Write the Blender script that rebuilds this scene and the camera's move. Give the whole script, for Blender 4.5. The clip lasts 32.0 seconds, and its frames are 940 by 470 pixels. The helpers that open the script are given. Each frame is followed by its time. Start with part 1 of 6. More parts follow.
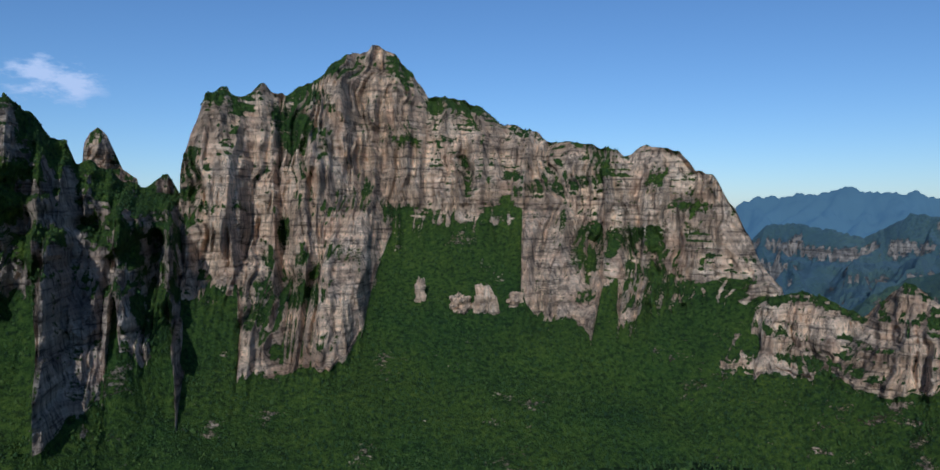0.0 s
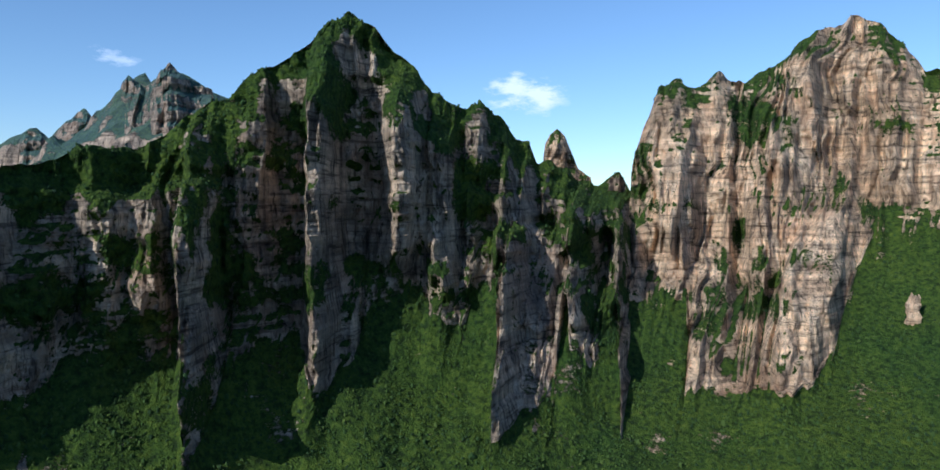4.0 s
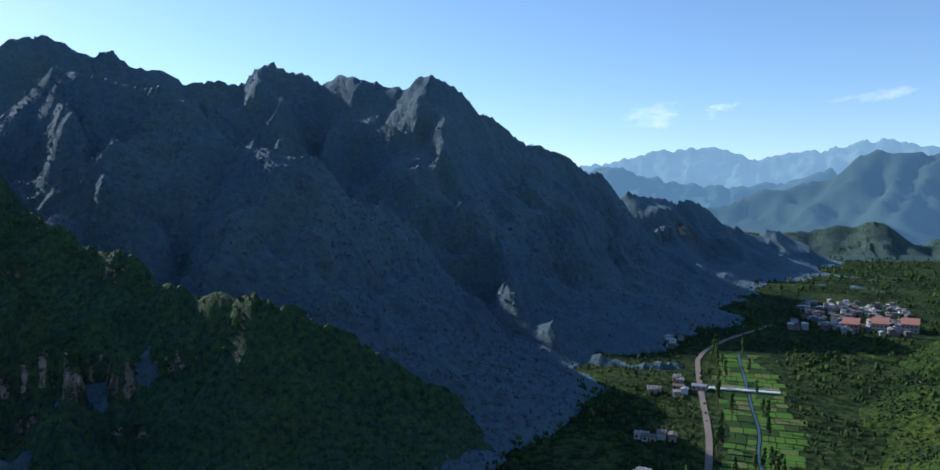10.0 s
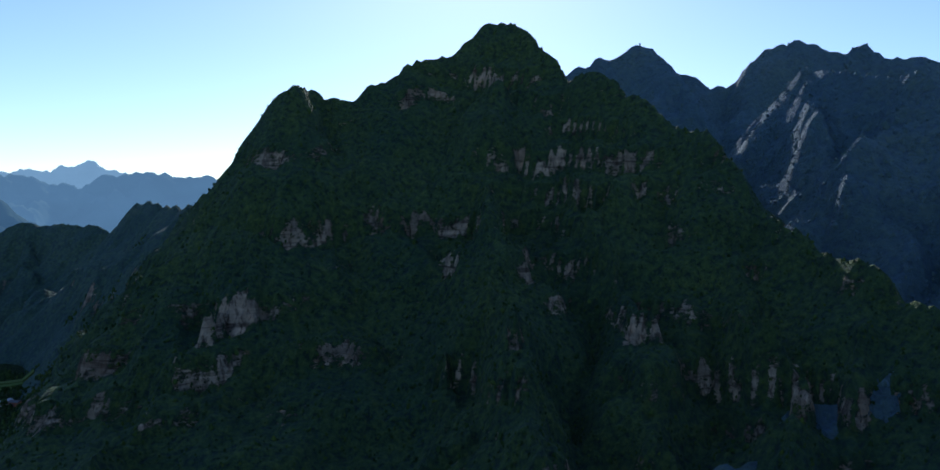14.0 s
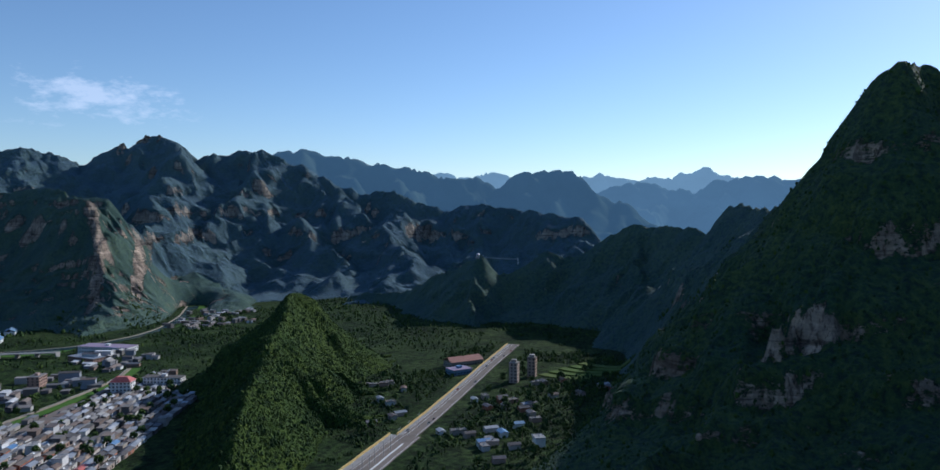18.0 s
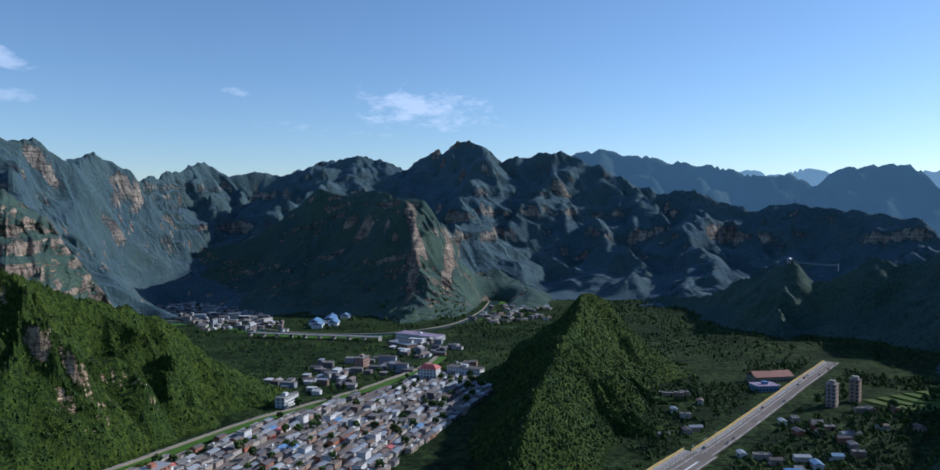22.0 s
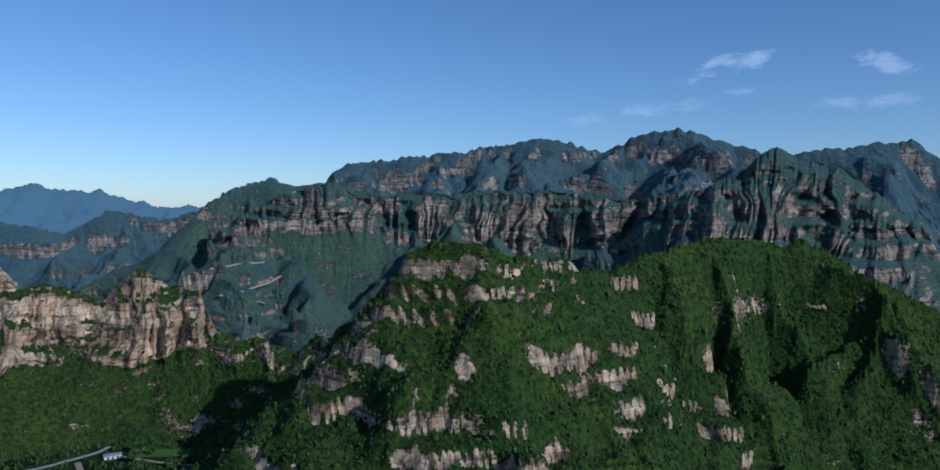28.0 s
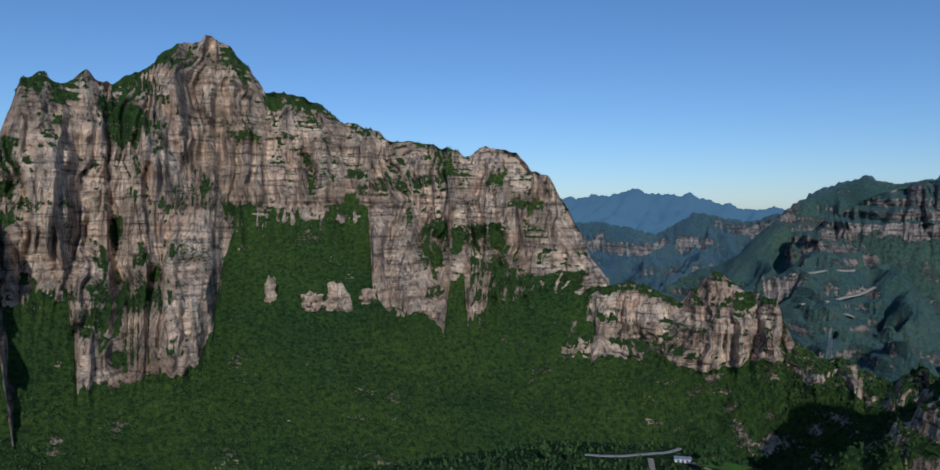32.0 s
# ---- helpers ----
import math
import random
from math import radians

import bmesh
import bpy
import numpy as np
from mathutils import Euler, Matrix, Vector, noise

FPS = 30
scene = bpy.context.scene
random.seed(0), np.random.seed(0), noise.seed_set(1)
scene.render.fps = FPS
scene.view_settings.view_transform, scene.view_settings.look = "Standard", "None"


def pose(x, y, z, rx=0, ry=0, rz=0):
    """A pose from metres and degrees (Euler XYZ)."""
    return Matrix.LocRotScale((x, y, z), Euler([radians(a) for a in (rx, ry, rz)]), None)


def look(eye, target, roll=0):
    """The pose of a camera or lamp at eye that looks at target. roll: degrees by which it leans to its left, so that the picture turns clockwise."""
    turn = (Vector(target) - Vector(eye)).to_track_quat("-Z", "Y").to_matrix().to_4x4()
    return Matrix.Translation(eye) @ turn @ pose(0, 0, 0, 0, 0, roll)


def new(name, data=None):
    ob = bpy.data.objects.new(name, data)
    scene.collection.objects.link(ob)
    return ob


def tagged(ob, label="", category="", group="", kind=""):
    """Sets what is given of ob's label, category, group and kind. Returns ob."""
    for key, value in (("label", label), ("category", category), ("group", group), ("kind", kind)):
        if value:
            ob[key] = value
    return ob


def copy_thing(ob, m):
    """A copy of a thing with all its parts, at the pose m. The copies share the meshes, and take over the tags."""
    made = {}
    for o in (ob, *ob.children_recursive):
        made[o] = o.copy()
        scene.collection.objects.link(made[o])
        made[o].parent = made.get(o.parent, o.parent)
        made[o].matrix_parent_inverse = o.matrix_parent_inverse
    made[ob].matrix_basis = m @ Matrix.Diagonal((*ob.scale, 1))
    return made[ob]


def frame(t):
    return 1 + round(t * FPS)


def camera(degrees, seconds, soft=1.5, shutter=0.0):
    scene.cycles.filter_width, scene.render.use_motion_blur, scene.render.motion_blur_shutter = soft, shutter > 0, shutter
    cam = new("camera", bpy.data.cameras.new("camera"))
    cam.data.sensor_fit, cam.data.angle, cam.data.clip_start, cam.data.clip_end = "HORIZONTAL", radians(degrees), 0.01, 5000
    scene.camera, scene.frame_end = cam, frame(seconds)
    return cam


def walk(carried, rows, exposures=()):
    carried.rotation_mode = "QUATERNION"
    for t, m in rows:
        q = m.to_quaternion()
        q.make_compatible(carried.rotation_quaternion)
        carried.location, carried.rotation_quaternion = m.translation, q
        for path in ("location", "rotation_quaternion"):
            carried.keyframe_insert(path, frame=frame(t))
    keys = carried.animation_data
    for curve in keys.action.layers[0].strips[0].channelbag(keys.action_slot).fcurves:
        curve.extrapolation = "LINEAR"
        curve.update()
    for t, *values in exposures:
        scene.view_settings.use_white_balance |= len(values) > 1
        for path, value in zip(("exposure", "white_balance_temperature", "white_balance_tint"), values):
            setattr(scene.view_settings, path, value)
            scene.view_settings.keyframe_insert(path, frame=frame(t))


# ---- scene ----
import numpy as np
FLOOR_A, FLOOR_X, FLOOR_Y = 2.2, -0.0428, -0.0094   # the valley falls gently along the river
HUB = (-60.0, 0.0)                                   # middle of the flight, from which bearings are taken

# ---- camera and its flight: seconds, place, heading, tilt, lean ----
FLIGHT = [
    (0.0, -0.0, 0.0, 165.0, -0.00, -1.88, -0.03), (0.5, -1.5, 4.8, 164.8, 2.21, -1.87, 0.01),
    (1.0, -3.1, 9.8, 164.6, 4.75, -1.87, -0.00), (1.5, -4.9, 14.9, 164.4, 7.78, -1.87, 0.03),
    (2.0, -6.9, 20.1, 164.2, 11.04, -1.90, 0.16), (2.5, -9.1, 25.4, 164.1, 14.59, -1.91, 0.13),
    (4.5, -22.9, 47.5, 165.4, 43.56, -2.02, 0.60), (5.0, -27.4, 51.4, 165.6, 55.37, -1.97, 0.96),
    (5.5, -32.1, 54.8, 165.6, 66.09, -2.04, 0.98), (6.0, -36.7, 57.8, 165.6, 75.00, -2.12, 0.91),
    (6.5, -41.4, 60.1, 165.6, 81.17, -2.18, 0.81), (7.0, -46.2, 61.8, 165.4, 86.63, -2.19, 0.71),
    (7.5, -51.1, 62.9, 165.3, 92.30, -2.21, 0.54), (8.0, -56.1, 63.5, 165.1, 97.15, -2.18, 0.43),
    (8.5, -61.0, 63.7, 164.9, 102.11, -2.18, 0.35), (9.0, -66.0, 63.3, 164.5, 107.29, -2.15, 0.30),
    (9.5, -71.0, 62.2, 164.2, 113.00, -2.14, 0.24), (10.0, -75.9, 60.7, 163.8, 118.44, -2.13, 0.19),
    (10.5, -80.8, 58.6, 163.4, 123.38, -2.08, 0.18), (11.0, -85.3, 56.0, 163.0, 128.45, -2.05, 0.17),
    (11.5, -89.7, 52.9, 162.6, 133.13, -2.01, 0.21), (12.0, -93.8, 49.0, 162.4, 138.35, -1.98, 0.16),
    (12.5, -97.6, 44.4, 162.4, 144.28, -1.95, 0.23), (13.0, -101.0, 39.0, 162.6, 151.67, -1.93, 0.21),
    (13.5, -104.2, 33.0, 162.9, 161.61, -1.95, 0.13), (14.0, -107.1, 26.8, 163.2, 172.32, -2.06, 0.33),
    (14.5, -109.8, 20.5, 163.3, 182.36, -2.14, 0.27), (15.0, -112.5, 14.2, 163.3, 191.53, -2.16, 0.06),
    (15.5, -115.0, 8.2, 163.2, 198.72, -2.01, 0.14), (17.5, -121.6, -10.3, 162.0, 214.54, -1.92, 0.22),
    (18.0, -121.2, -13.2, 161.8, 217.46, -1.94, 0.06), (18.5, -120.6, -15.7, 161.7, 220.40, -1.93, 0.05),
    (19.0, -119.7, -18.0, 161.6, 223.27, -1.94, 0.04), (19.5, -118.5, -20.0, 161.6, 226.13, -1.93, 0.04),
    (20.0, -117.2, -21.8, 161.6, 229.00, -1.94, 0.02), (20.5, -115.8, -23.5, 161.6, 231.89, -1.94, 0.07),
    (21.0, -114.2, -25.1, 161.6, 234.72, -1.94, 0.05), (21.5, -112.5, -26.7, 161.6, 237.48, -1.95, 0.04),
    (22.0, -110.8, -28.2, 161.6, 240.26, -1.95, 0.02), (22.5, -109.0, -29.7, 161.6, 243.06, -1.96, -0.03),
    (23.0, -107.1, -31.0, 161.5, 245.87, -1.94, -0.05), (23.5, -105.2, -32.3, 161.5, 248.59, -1.92, -0.06),
    (24.0, -103.0, -33.6, 161.5, 251.44, -1.92, -0.04), (24.5, -100.7, -34.9, 161.5, 254.54, -1.92, -0.03),
    (26.5, -85.6, -39.8, 162.7, 277.03, -1.94, -0.17), (27.0, -81.3, -39.2, 162.9, 284.60, -1.92, 0.12),
    (27.5, -76.8, -38.2, 163.2, 293.24, -1.91, 0.22), (28.0, -72.2, -36.7, 163.5, 301.72, -1.95, 0.26),
    (28.5, -67.6, -34.5, 163.7, 309.93, -1.93, 0.17), (29.0, -63.1, -31.7, 163.9, 317.38, -1.92, 0.08),
    (29.5, -58.9, -28.5, 164.0, 323.85, -1.93, -0.00), (30.0, -54.9, -24.8, 163.9, 329.65, -1.88, 0.03),
    (30.5, -51.3, -20.8, 163.8, 334.33, -1.86, 0.01), (31.0, -48.1, -16.7, 163.6, 338.58, -1.87, 0.02),
    (31.5, -45.2, -12.6, 163.3, 342.03, -1.89, 0.02), (32.0, -42.4, -8.5, 163.0, 344.99, -1.88, -0.00)]
cam = camera(64.88, 32.0, soft=1.55)
walk(cam, [(t, pose(x, y, z, 0, 0, yaw) @ pose(0, 0, 0, 90 + tilt) @ pose(0, 0, 0, 0, 0, lean))
           for t, x, y, z, yaw, tilt, lean in FLIGHT],
     exposures=[(0.0, -0.95, 5050, 8), (2.5, -0.6, 5250, 8), (4.5, 0.0, 5550, 8), (6.0, 0.12, 5650, 8), (9.0, 0.12, 5800, 9), (13.0, 0.15, 5800, 11), (14.5, -0.3, 5700, 11), (16.0, -0.4, 5600, 10), (19.0, -0.4, 5650, 10), (23.0, -0.35, 5500, 10), (26.0, -0.6, 5200, 10), (28.0, -0.85, 4950, 9), (32.0, -1.0, 5050, 9)])

# ---- sky and sun ----
SUN_BEARING, SUN_HEIGHT = 172.0, 28.5
sun_dir = Vector((-math.sin(radians(SUN_BEARING)) * math.cos(radians(SUN_HEIGHT)),
                  math.cos(radians(SUN_BEARING)) * math.cos(radians(SUN_HEIGHT)), math.sin(radians(SUN_HEIGHT))))


# bearing, height, half width, half height in degrees, density, lean
CLOUDS = [(29.4, 8.9, 3.0, 1.7, 1.0, 0), (59.2, 10.3, 2.6, 0.8, 0.50, 0), (28.7, 8.1, 2.8, 1.2, 0.60, 0), (99.9, 7.1, 1.6, 0.7, 0.55, 25), (104.7, 6.9, 2.6, 1.2, 0.35, 0), (90.1, 7.6, 4.4, 0.7, 0.30, 8), (76.5, 6.9, 3.3, 1.5, 0.75, 15), (80.9, 5.8, 5.1, 0.7, 0.50, 10), (244.2, 7.7, 6.6, 2.1, 0.52, -4), (251.8, 6.1, 6.0, 0.6, 0.30, -4), (258.1, 8.5, 1.4, 0.5, 0.40, 0), (272.5, 9.9, 2.8, 0.7, 0.40, -25), (274.7, 7.4, 5.8, 0.7, 0.30, 0), (282.6, 10.5, 3.7, 1.0, 0.50, 18), (273.2, 10.3, 2.0, 0.7, 0.50, -10), (287.9, 7.6, 9.8, 0.7, 0.35, 8)]


def clouded(nt, colour):
    """Thin white clouds over the blue."""
    def op(kind, a, b=0.0, clamp=False):
        m = nt.nodes.new("ShaderNodeMath")
        m.operation, m.use_clamp = kind, clamp
        for socket, value in ((m.inputs[0], a), (m.inputs[1], b)):
            if isinstance(value, (int, float)):
                socket.default_value = value
            else:
                nt.links.new(value, socket)
        return m.outputs[0]

    co = nt.nodes.new("ShaderNodeTexCoord").outputs["Generated"]
    stretch = nt.nodes.new("ShaderNodeMapping")
    stretch.inputs["Scale"].default_value = (1, 1, 2.6)
    nt.links.new(co, stretch.inputs[0])
    wisp = nt.nodes.new("ShaderNodeTexNoise")
    wisp.inputs["Scale"].default_value, wisp.inputs["Detail"].default_value, wisp.inputs["Roughness"].default_value = 20.0, 8.0, 0.66
    nt.links.new(stretch.outputs[0], wisp.inputs["Vector"])
    rag = op("MULTIPLY", op("SUBTRACT", wisp.outputs["Fac"], 0.52), 5.5)
    total = None
    for az, el, half_w, half_h, dense_, lean in CLOUDS:
        a, e, r = radians(az), radians(el), radians(lean)
        side = Vector((math.cos(a), math.sin(a), 0))
        up = Vector((math.sin(a) * math.sin(e), -math.cos(a) * math.sin(e), math.cos(e)))
        mid = Vector((-math.sin(a) * math.cos(e), math.cos(a) * math.cos(e), math.sin(e)))
        across = side * math.cos(r) + up * math.sin(r)
        over = up * math.cos(r) - side * math.sin(r)
        part_sum = None
        for axis, half in ((across, half_w), (over, half_h)):
            d = nt.nodes.new("ShaderNodeVectorMath")
            d.operation = "DOT_PRODUCT"
            d.inputs[1].default_value = axis / math.sin(radians(half))
            nt.links.new(co, d.inputs[0])
            sq = op("POWER", op("ABSOLUTE", d.outputs["Value"]), 2.0)
            part_sum = sq if part_sum is None else op("ADD", part_sum, sq)
        front = nt.nodes.new("ShaderNodeVectorMath")
        front.operation = "DOT_PRODUCT"
        front.inputs[1].default_value = mid
        nt.links.new(co, front.inputs[0])
        body = op("ADD", op("SUBTRACT", 0.3 + 0.75 * dense_, part_sum), rag, True)
        body = op("MULTIPLY", op("MULTIPLY", body, op("SUBTRACT", 1.6, part_sum, True)), op("GREATER_THAN", front.outputs["Value"], 0.5))
        body = op("MULTIPLY", body, dense_)
        total = body if total is None else op("MAXIMUM", total, body)
    mix = nt.nodes.new("ShaderNodeMix")
    mix.data_type = "RGBA"
    nt.links.new(total, mix.inputs[0])
    nt.links.new(colour, mix.inputs[6])
    mix.inputs[7].default_value = (6.6, 7.2, 8.6, 1)
    return mix.outputs[2]


def make_world():
    w = bpy.data.worlds.new("sky")
    scene.world = w
    w.use_nodes = True
    nt = w.node_tree
    bg = nt.nodes["Background"]
    sky = nt.nodes.new("ShaderNodeTexSky")
    sky.sky_type = "NISHITA"
    sky.sun_disc = False
    sky.sun_elevation = radians(SUN_HEIGHT)
    sky.sun_rotation = radians(360 - SUN_BEARING)
    sky.altitude = 800
    sky.air_density, sky.dust_density, sky.ozone_density = 1.0, 0.4, 3.2
    nt.links.new(clouded(nt, sky.outputs[0]), bg.inputs[0])
    bg.inputs[1].default_value = 0.15
    return nt, sky, bg


sky_tree, sky_node, sky_background = make_world()
lamp = bpy.data.lights.new("sun", "SUN")
lamp.energy, lamp.angle, lamp.color = 5.0, radians(0.6), (1.0, 0.91, 0.79)
sun_lamp = new("sun", lamp)
sun_lamp.matrix_world = look(sun_dir * 3000, (0, 0, 0))


# ---- noise on arrays ----
def lattice(ix, iy, iz, seed):
    h = (ix * 374761393 + iy * 668265263 + iz * 2147483647 + seed * 974711) & 0xFFFFFFFF
    h = ((h ^ (h >> 13)) * 1274126177) & 0xFFFFFFFF
    h = ((h ^ (h >> 16)) * 2246822519) & 0xFFFFFFFF
    return ((h ^ (h >> 15)) & 0xFFFF) / 32767.5 - 1.0


def vnoise(x, y, z, seed=0):
    """Smooth noise, -1 to 1, on arrays."""
    x, y, z = np.broadcast_arrays(np.asarray(x, float), np.asarray(y, float), np.asarray(z, float))
    fx, fy, fz = np.floor(x), np.floor(y), np.floor(z)
    ix, iy, iz = fx.astype(np.int64), fy.astype(np.int64), fz.astype(np.int64)
    u, v, w = x - fx, y - fy, z - fz
    u, v, w = u * u * (3 - 2 * u), v * v * (3 - 2 * v), w * w * (3 - 2 * w)
    out = 0
    for dx in (0, 1):
        a = u if dx else 1 - u
        for dy in (0, 1):
            b = a * (v if dy else 1 - v)
            for dz in (0, 1):
                out = out + b * (w if dz else 1 - w) * lattice(ix + dx, iy + dy, iz + dz, seed)
    return out


def fbm(x, y, z, octaves=4, seed=0, gain=0.5):
    total, amp = 0, 1.0
    for k in range(octaves):
        total = total + amp * vnoise(x * 2 ** k, y * 2 ** k, z * 2 ** k, seed + 17 * k)
        amp *= gain
    return total


def floor_z(x, y):
    return FLOOR_A + FLOOR_X * x + FLOOR_Y * y


def spot(bearing, dist):
    a = np.radians(bearing)
    return HUB[0] - np.sin(a) * dist, HUB[1] + np.cos(a) * dist


# ---- materials ----
def nodes_of(name):
    m = bpy.data.materials.new(name)
    m.use_nodes = True
    nt = m.node_tree
    return m, nt, nt.nodes["Principled BSDF"]


def node(nt, kind, **values):
    n = nt.nodes.new(kind)
    for key, value in values.items():
        if key in n.inputs:
            n.inputs[key].default_value = value
    return n


def ramp(nt, source, stops):
    r = nt.nodes.new("ShaderNodeValToRGB")
    el = r.color_ramp.elements
    while len(el) < len(stops):
        el.new(0.5)
    for e, (p, c) in zip(el, stops):
        e.position, e.color = p, (*c, 1)
    nt.links.new(source, r.inputs[0])
    return r.outputs[0]


def mixed(nt, fac, a, b, mode="MIX"):
    m = nt.nodes.new("ShaderNodeMix")
    m.data_type, m.blend_type = "RGBA", mode
    for socket, value in ((m.inputs[0], fac), (m.inputs[6], a), (m.inputs[7], b)):
        if isinstance(value, (int, float)):
            socket.default_value = value
        elif isinstance(value, tuple):
            socket.default_value = (*value, 1)
        else:
            nt.links.new(value, socket)
    return m.outputs[2]


def math_node(nt, op, a, b=0.0, clamp=False):
    m = nt.nodes.new("ShaderNodeMath")
    m.operation, m.use_clamp = op, clamp
    for socket, value in ((m.inputs[0], a), (m.inputs[1], b)):
        if isinstance(value, (int, float)):
            socket.default_value = value
        else:
            nt.links.new(value, socket)
    return m.outputs[0]


def scaled(nt, sx, sy, sz):
    geo = nt.nodes.new("ShaderNodeNewGeometry")
    mp = nt.nodes.new("ShaderNodeMapping")
    mp.inputs["Scale"].default_value = (sx, sy, sz)
    nt.links.new(geo.outputs["Position"], mp.inputs[0])
    return mp.outputs[0]


def noise_tex(nt, vec, scale, detail=4.0, rough=0.6):
    n = node(nt, "ShaderNodeTexNoise", Scale=scale, Detail=detail, Roughness=rough)
    nt.links.new(vec, n.inputs["Vector"])
    return n.outputs["Fac"]


HAZE_TINT = (0.38, 0.57, 1.0, 1)      # blue sheen tint that paints distance haze over the leaves


def mountain_material(name, rock=((0.31, 0.225, 0.155), (0.58, 0.435, 0.305), (0.76, 0.61, 0.45)),
                      leaf=((0.015, 0.030, 0.009), (0.040, 0.075, 0.013), (0.082, 0.120, 0.020)), edge=0.5, grain=1.0, haze_sheen=0.0, rust=0.35):
    """Bedded limestone with scrub on all that is flat enough: the mesh's attribute green says where."""
    m, nt, bsdf = nodes_of(name)
    plain = scaled(nt, 1, 1, 1)
    patches = noise_tex(nt, plain, 0.018 * grain, 6, 0.62)
    streaks = noise_tex(nt, scaled(nt, 1, 1, 0.09), 0.11 * grain, 6, 0.74)
    thick = noise_tex(nt, scaled(nt, 0.05, 0.05, 1), 0.09 * grain, 4, 0.6)
    thin = noise_tex(nt, scaled(nt, 0.07, 0.07, 1), 0.30 * grain, 4, 0.7)
    crack = noise_tex(nt, scaled(nt, 1, 1, 0.16), 0.24 * grain, 5, 0.72)
    grey = tuple(0.52 * c + 0.5 * 0.06 for c in rock[0])
    stone = ramp(nt, patches, [(0.38, rock[0]), (0.47, rock[1]), (0.58, rock[2])])
    stone = mixed(nt, 0.40, stone, ramp(nt, thick, [(0.42, rock[0]), (0.50, rock[1]), (0.56, rock[2])]))
    weather = ramp(nt, noise_tex(nt, scaled(nt, 1, 1, 0.55), 0.045 * grain, 6, 0.7), [(0.44, (1, 1, 1)), (0.52, (0, 0, 0))])
    stone = mixed(nt, math_node(nt, "MULTIPLY", weather, 0.5), stone, grey)
    stone = mixed(nt, 0.85, stone, ramp(nt, thin, [(0.38, (0.30, 0.29, 0.29)), (0.45, (0.95, 0.94, 0.92)), (0.60, (1.30, 1.25, 1.18))]), "MULTIPLY")
    stone = mixed(nt, 0.75, stone, ramp(nt, streaks, [(0.38, (0.30, 0.30, 0.32)), (0.46, (0.96, 0.95, 0.94)), (0.64, (1.36, 1.28, 1.18))]), "MULTIPLY")
    stone = mixed(nt, 0.85, stone, ramp(nt, crack, [(0.38, (0.18, 0.18, 0.19)), (0.45, (1, 1, 1))]), "MULTIPLY")
    fine_streaks = noise_tex(nt, scaled(nt, 1, 1, 0.035), 0.34 * grain, 5, 0.7)
    stone = mixed(nt, 0.7, stone, ramp(nt, fine_streaks, [(0.36, (0.30, 0.30, 0.32)), (0.46, (0.97, 0.97, 0.96)), (0.62, (1.16, 1.12, 1.08))]), "MULTIPLY")
    rusty = ramp(nt, noise_tex(nt, scaled(nt, 1, 1, 0.4), 0.04 * grain, 4), [(0.53, (0, 0, 0)), (0.66, (1, 1, 1))])
    stone = mixed(nt, math_node(nt, "MULTIPLY", rusty, rust), stone, (rock[2][0], rock[2][1] * 0.76, rock[2][2] * 0.62))
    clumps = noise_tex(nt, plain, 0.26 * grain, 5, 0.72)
    # Dark stop paints shade into the gaps between the tree crowns.
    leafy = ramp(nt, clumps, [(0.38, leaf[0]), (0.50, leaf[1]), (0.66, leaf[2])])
    wide = noise_tex(nt, plain, 0.012 * grain, 4)
    leafy = mixed(nt, 0.6, leafy, ramp(nt, wide, [(0.35, (0.55, 0.72, 0.8)), (0.65, (1.45, 1.25, 0.9))]), "MULTIPLY")
    at = nt.nodes.new("ShaderNodeAttribute")
    at.attribute_name = "green"
    fray = noise_tex(nt, scaled(nt, 1, 1, 1.8), 0.22 * grain, 5, 0.78)
    fac = math_node(nt, "ADD", at.outputs["Fac"], math_node(nt, "MULTIPLY", math_node(nt, "SUBTRACT", fray, 0.5), 1.7))
    fac = ramp(nt, fac, [(edge - 0.05, (0, 0, 0)), (edge + 0.05, (1, 1, 1))])
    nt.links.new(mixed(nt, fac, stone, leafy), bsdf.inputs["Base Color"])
    bsdf.inputs["Roughness"].default_value = 0.95
    bsdf.inputs["Specular IOR Level"].default_value = 0.15
    # Sheen on the leafy part stands in for haze in the air.
    nt.links.new(math_node(nt, "MULTIPLY", fac, haze_sheen), bsdf.inputs["Sheen Weight"])
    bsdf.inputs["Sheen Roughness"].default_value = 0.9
    bsdf.inputs["Sheen Tint"].default_value = HAZE_TINT
    bump = node(nt, "ShaderNodeBump", Strength=1.0, Distance=2.4 / grain)
    bare_rock = math_node(nt, "SUBTRACT", 1.0, fac)
    rel = math_node(nt, "ADD", math_node(nt, "MULTIPLY", math_node(nt, "ADD", thin, crack), bare_rock), math_node(nt, "MULTIPLY", clumps, 1.4))
    nt.links.new(rel, bump.inputs["Height"])
    nt.links.new(bump.outputs[0], bsdf.inputs["Normal"])
    return m


ROCK = mountain_material("bedded_limestone")
# Far, back and middle slopes: haze painted in by bluer leaves, greyer stone, sheen.
ROCK_FAR = mountain_material("hazy_far_limestone", rock=((0.17, 0.16, 0.15), (0.29, 0.265, 0.235), (0.40, 0.36, 0.31)),
                             leaf=((0.022, 0.042, 0.024), (0.038, 0.072, 0.036), (0.064, 0.100, 0.042)), grain=0.6, edge=0.4, haze_sheen=0.26, rust=0.1)
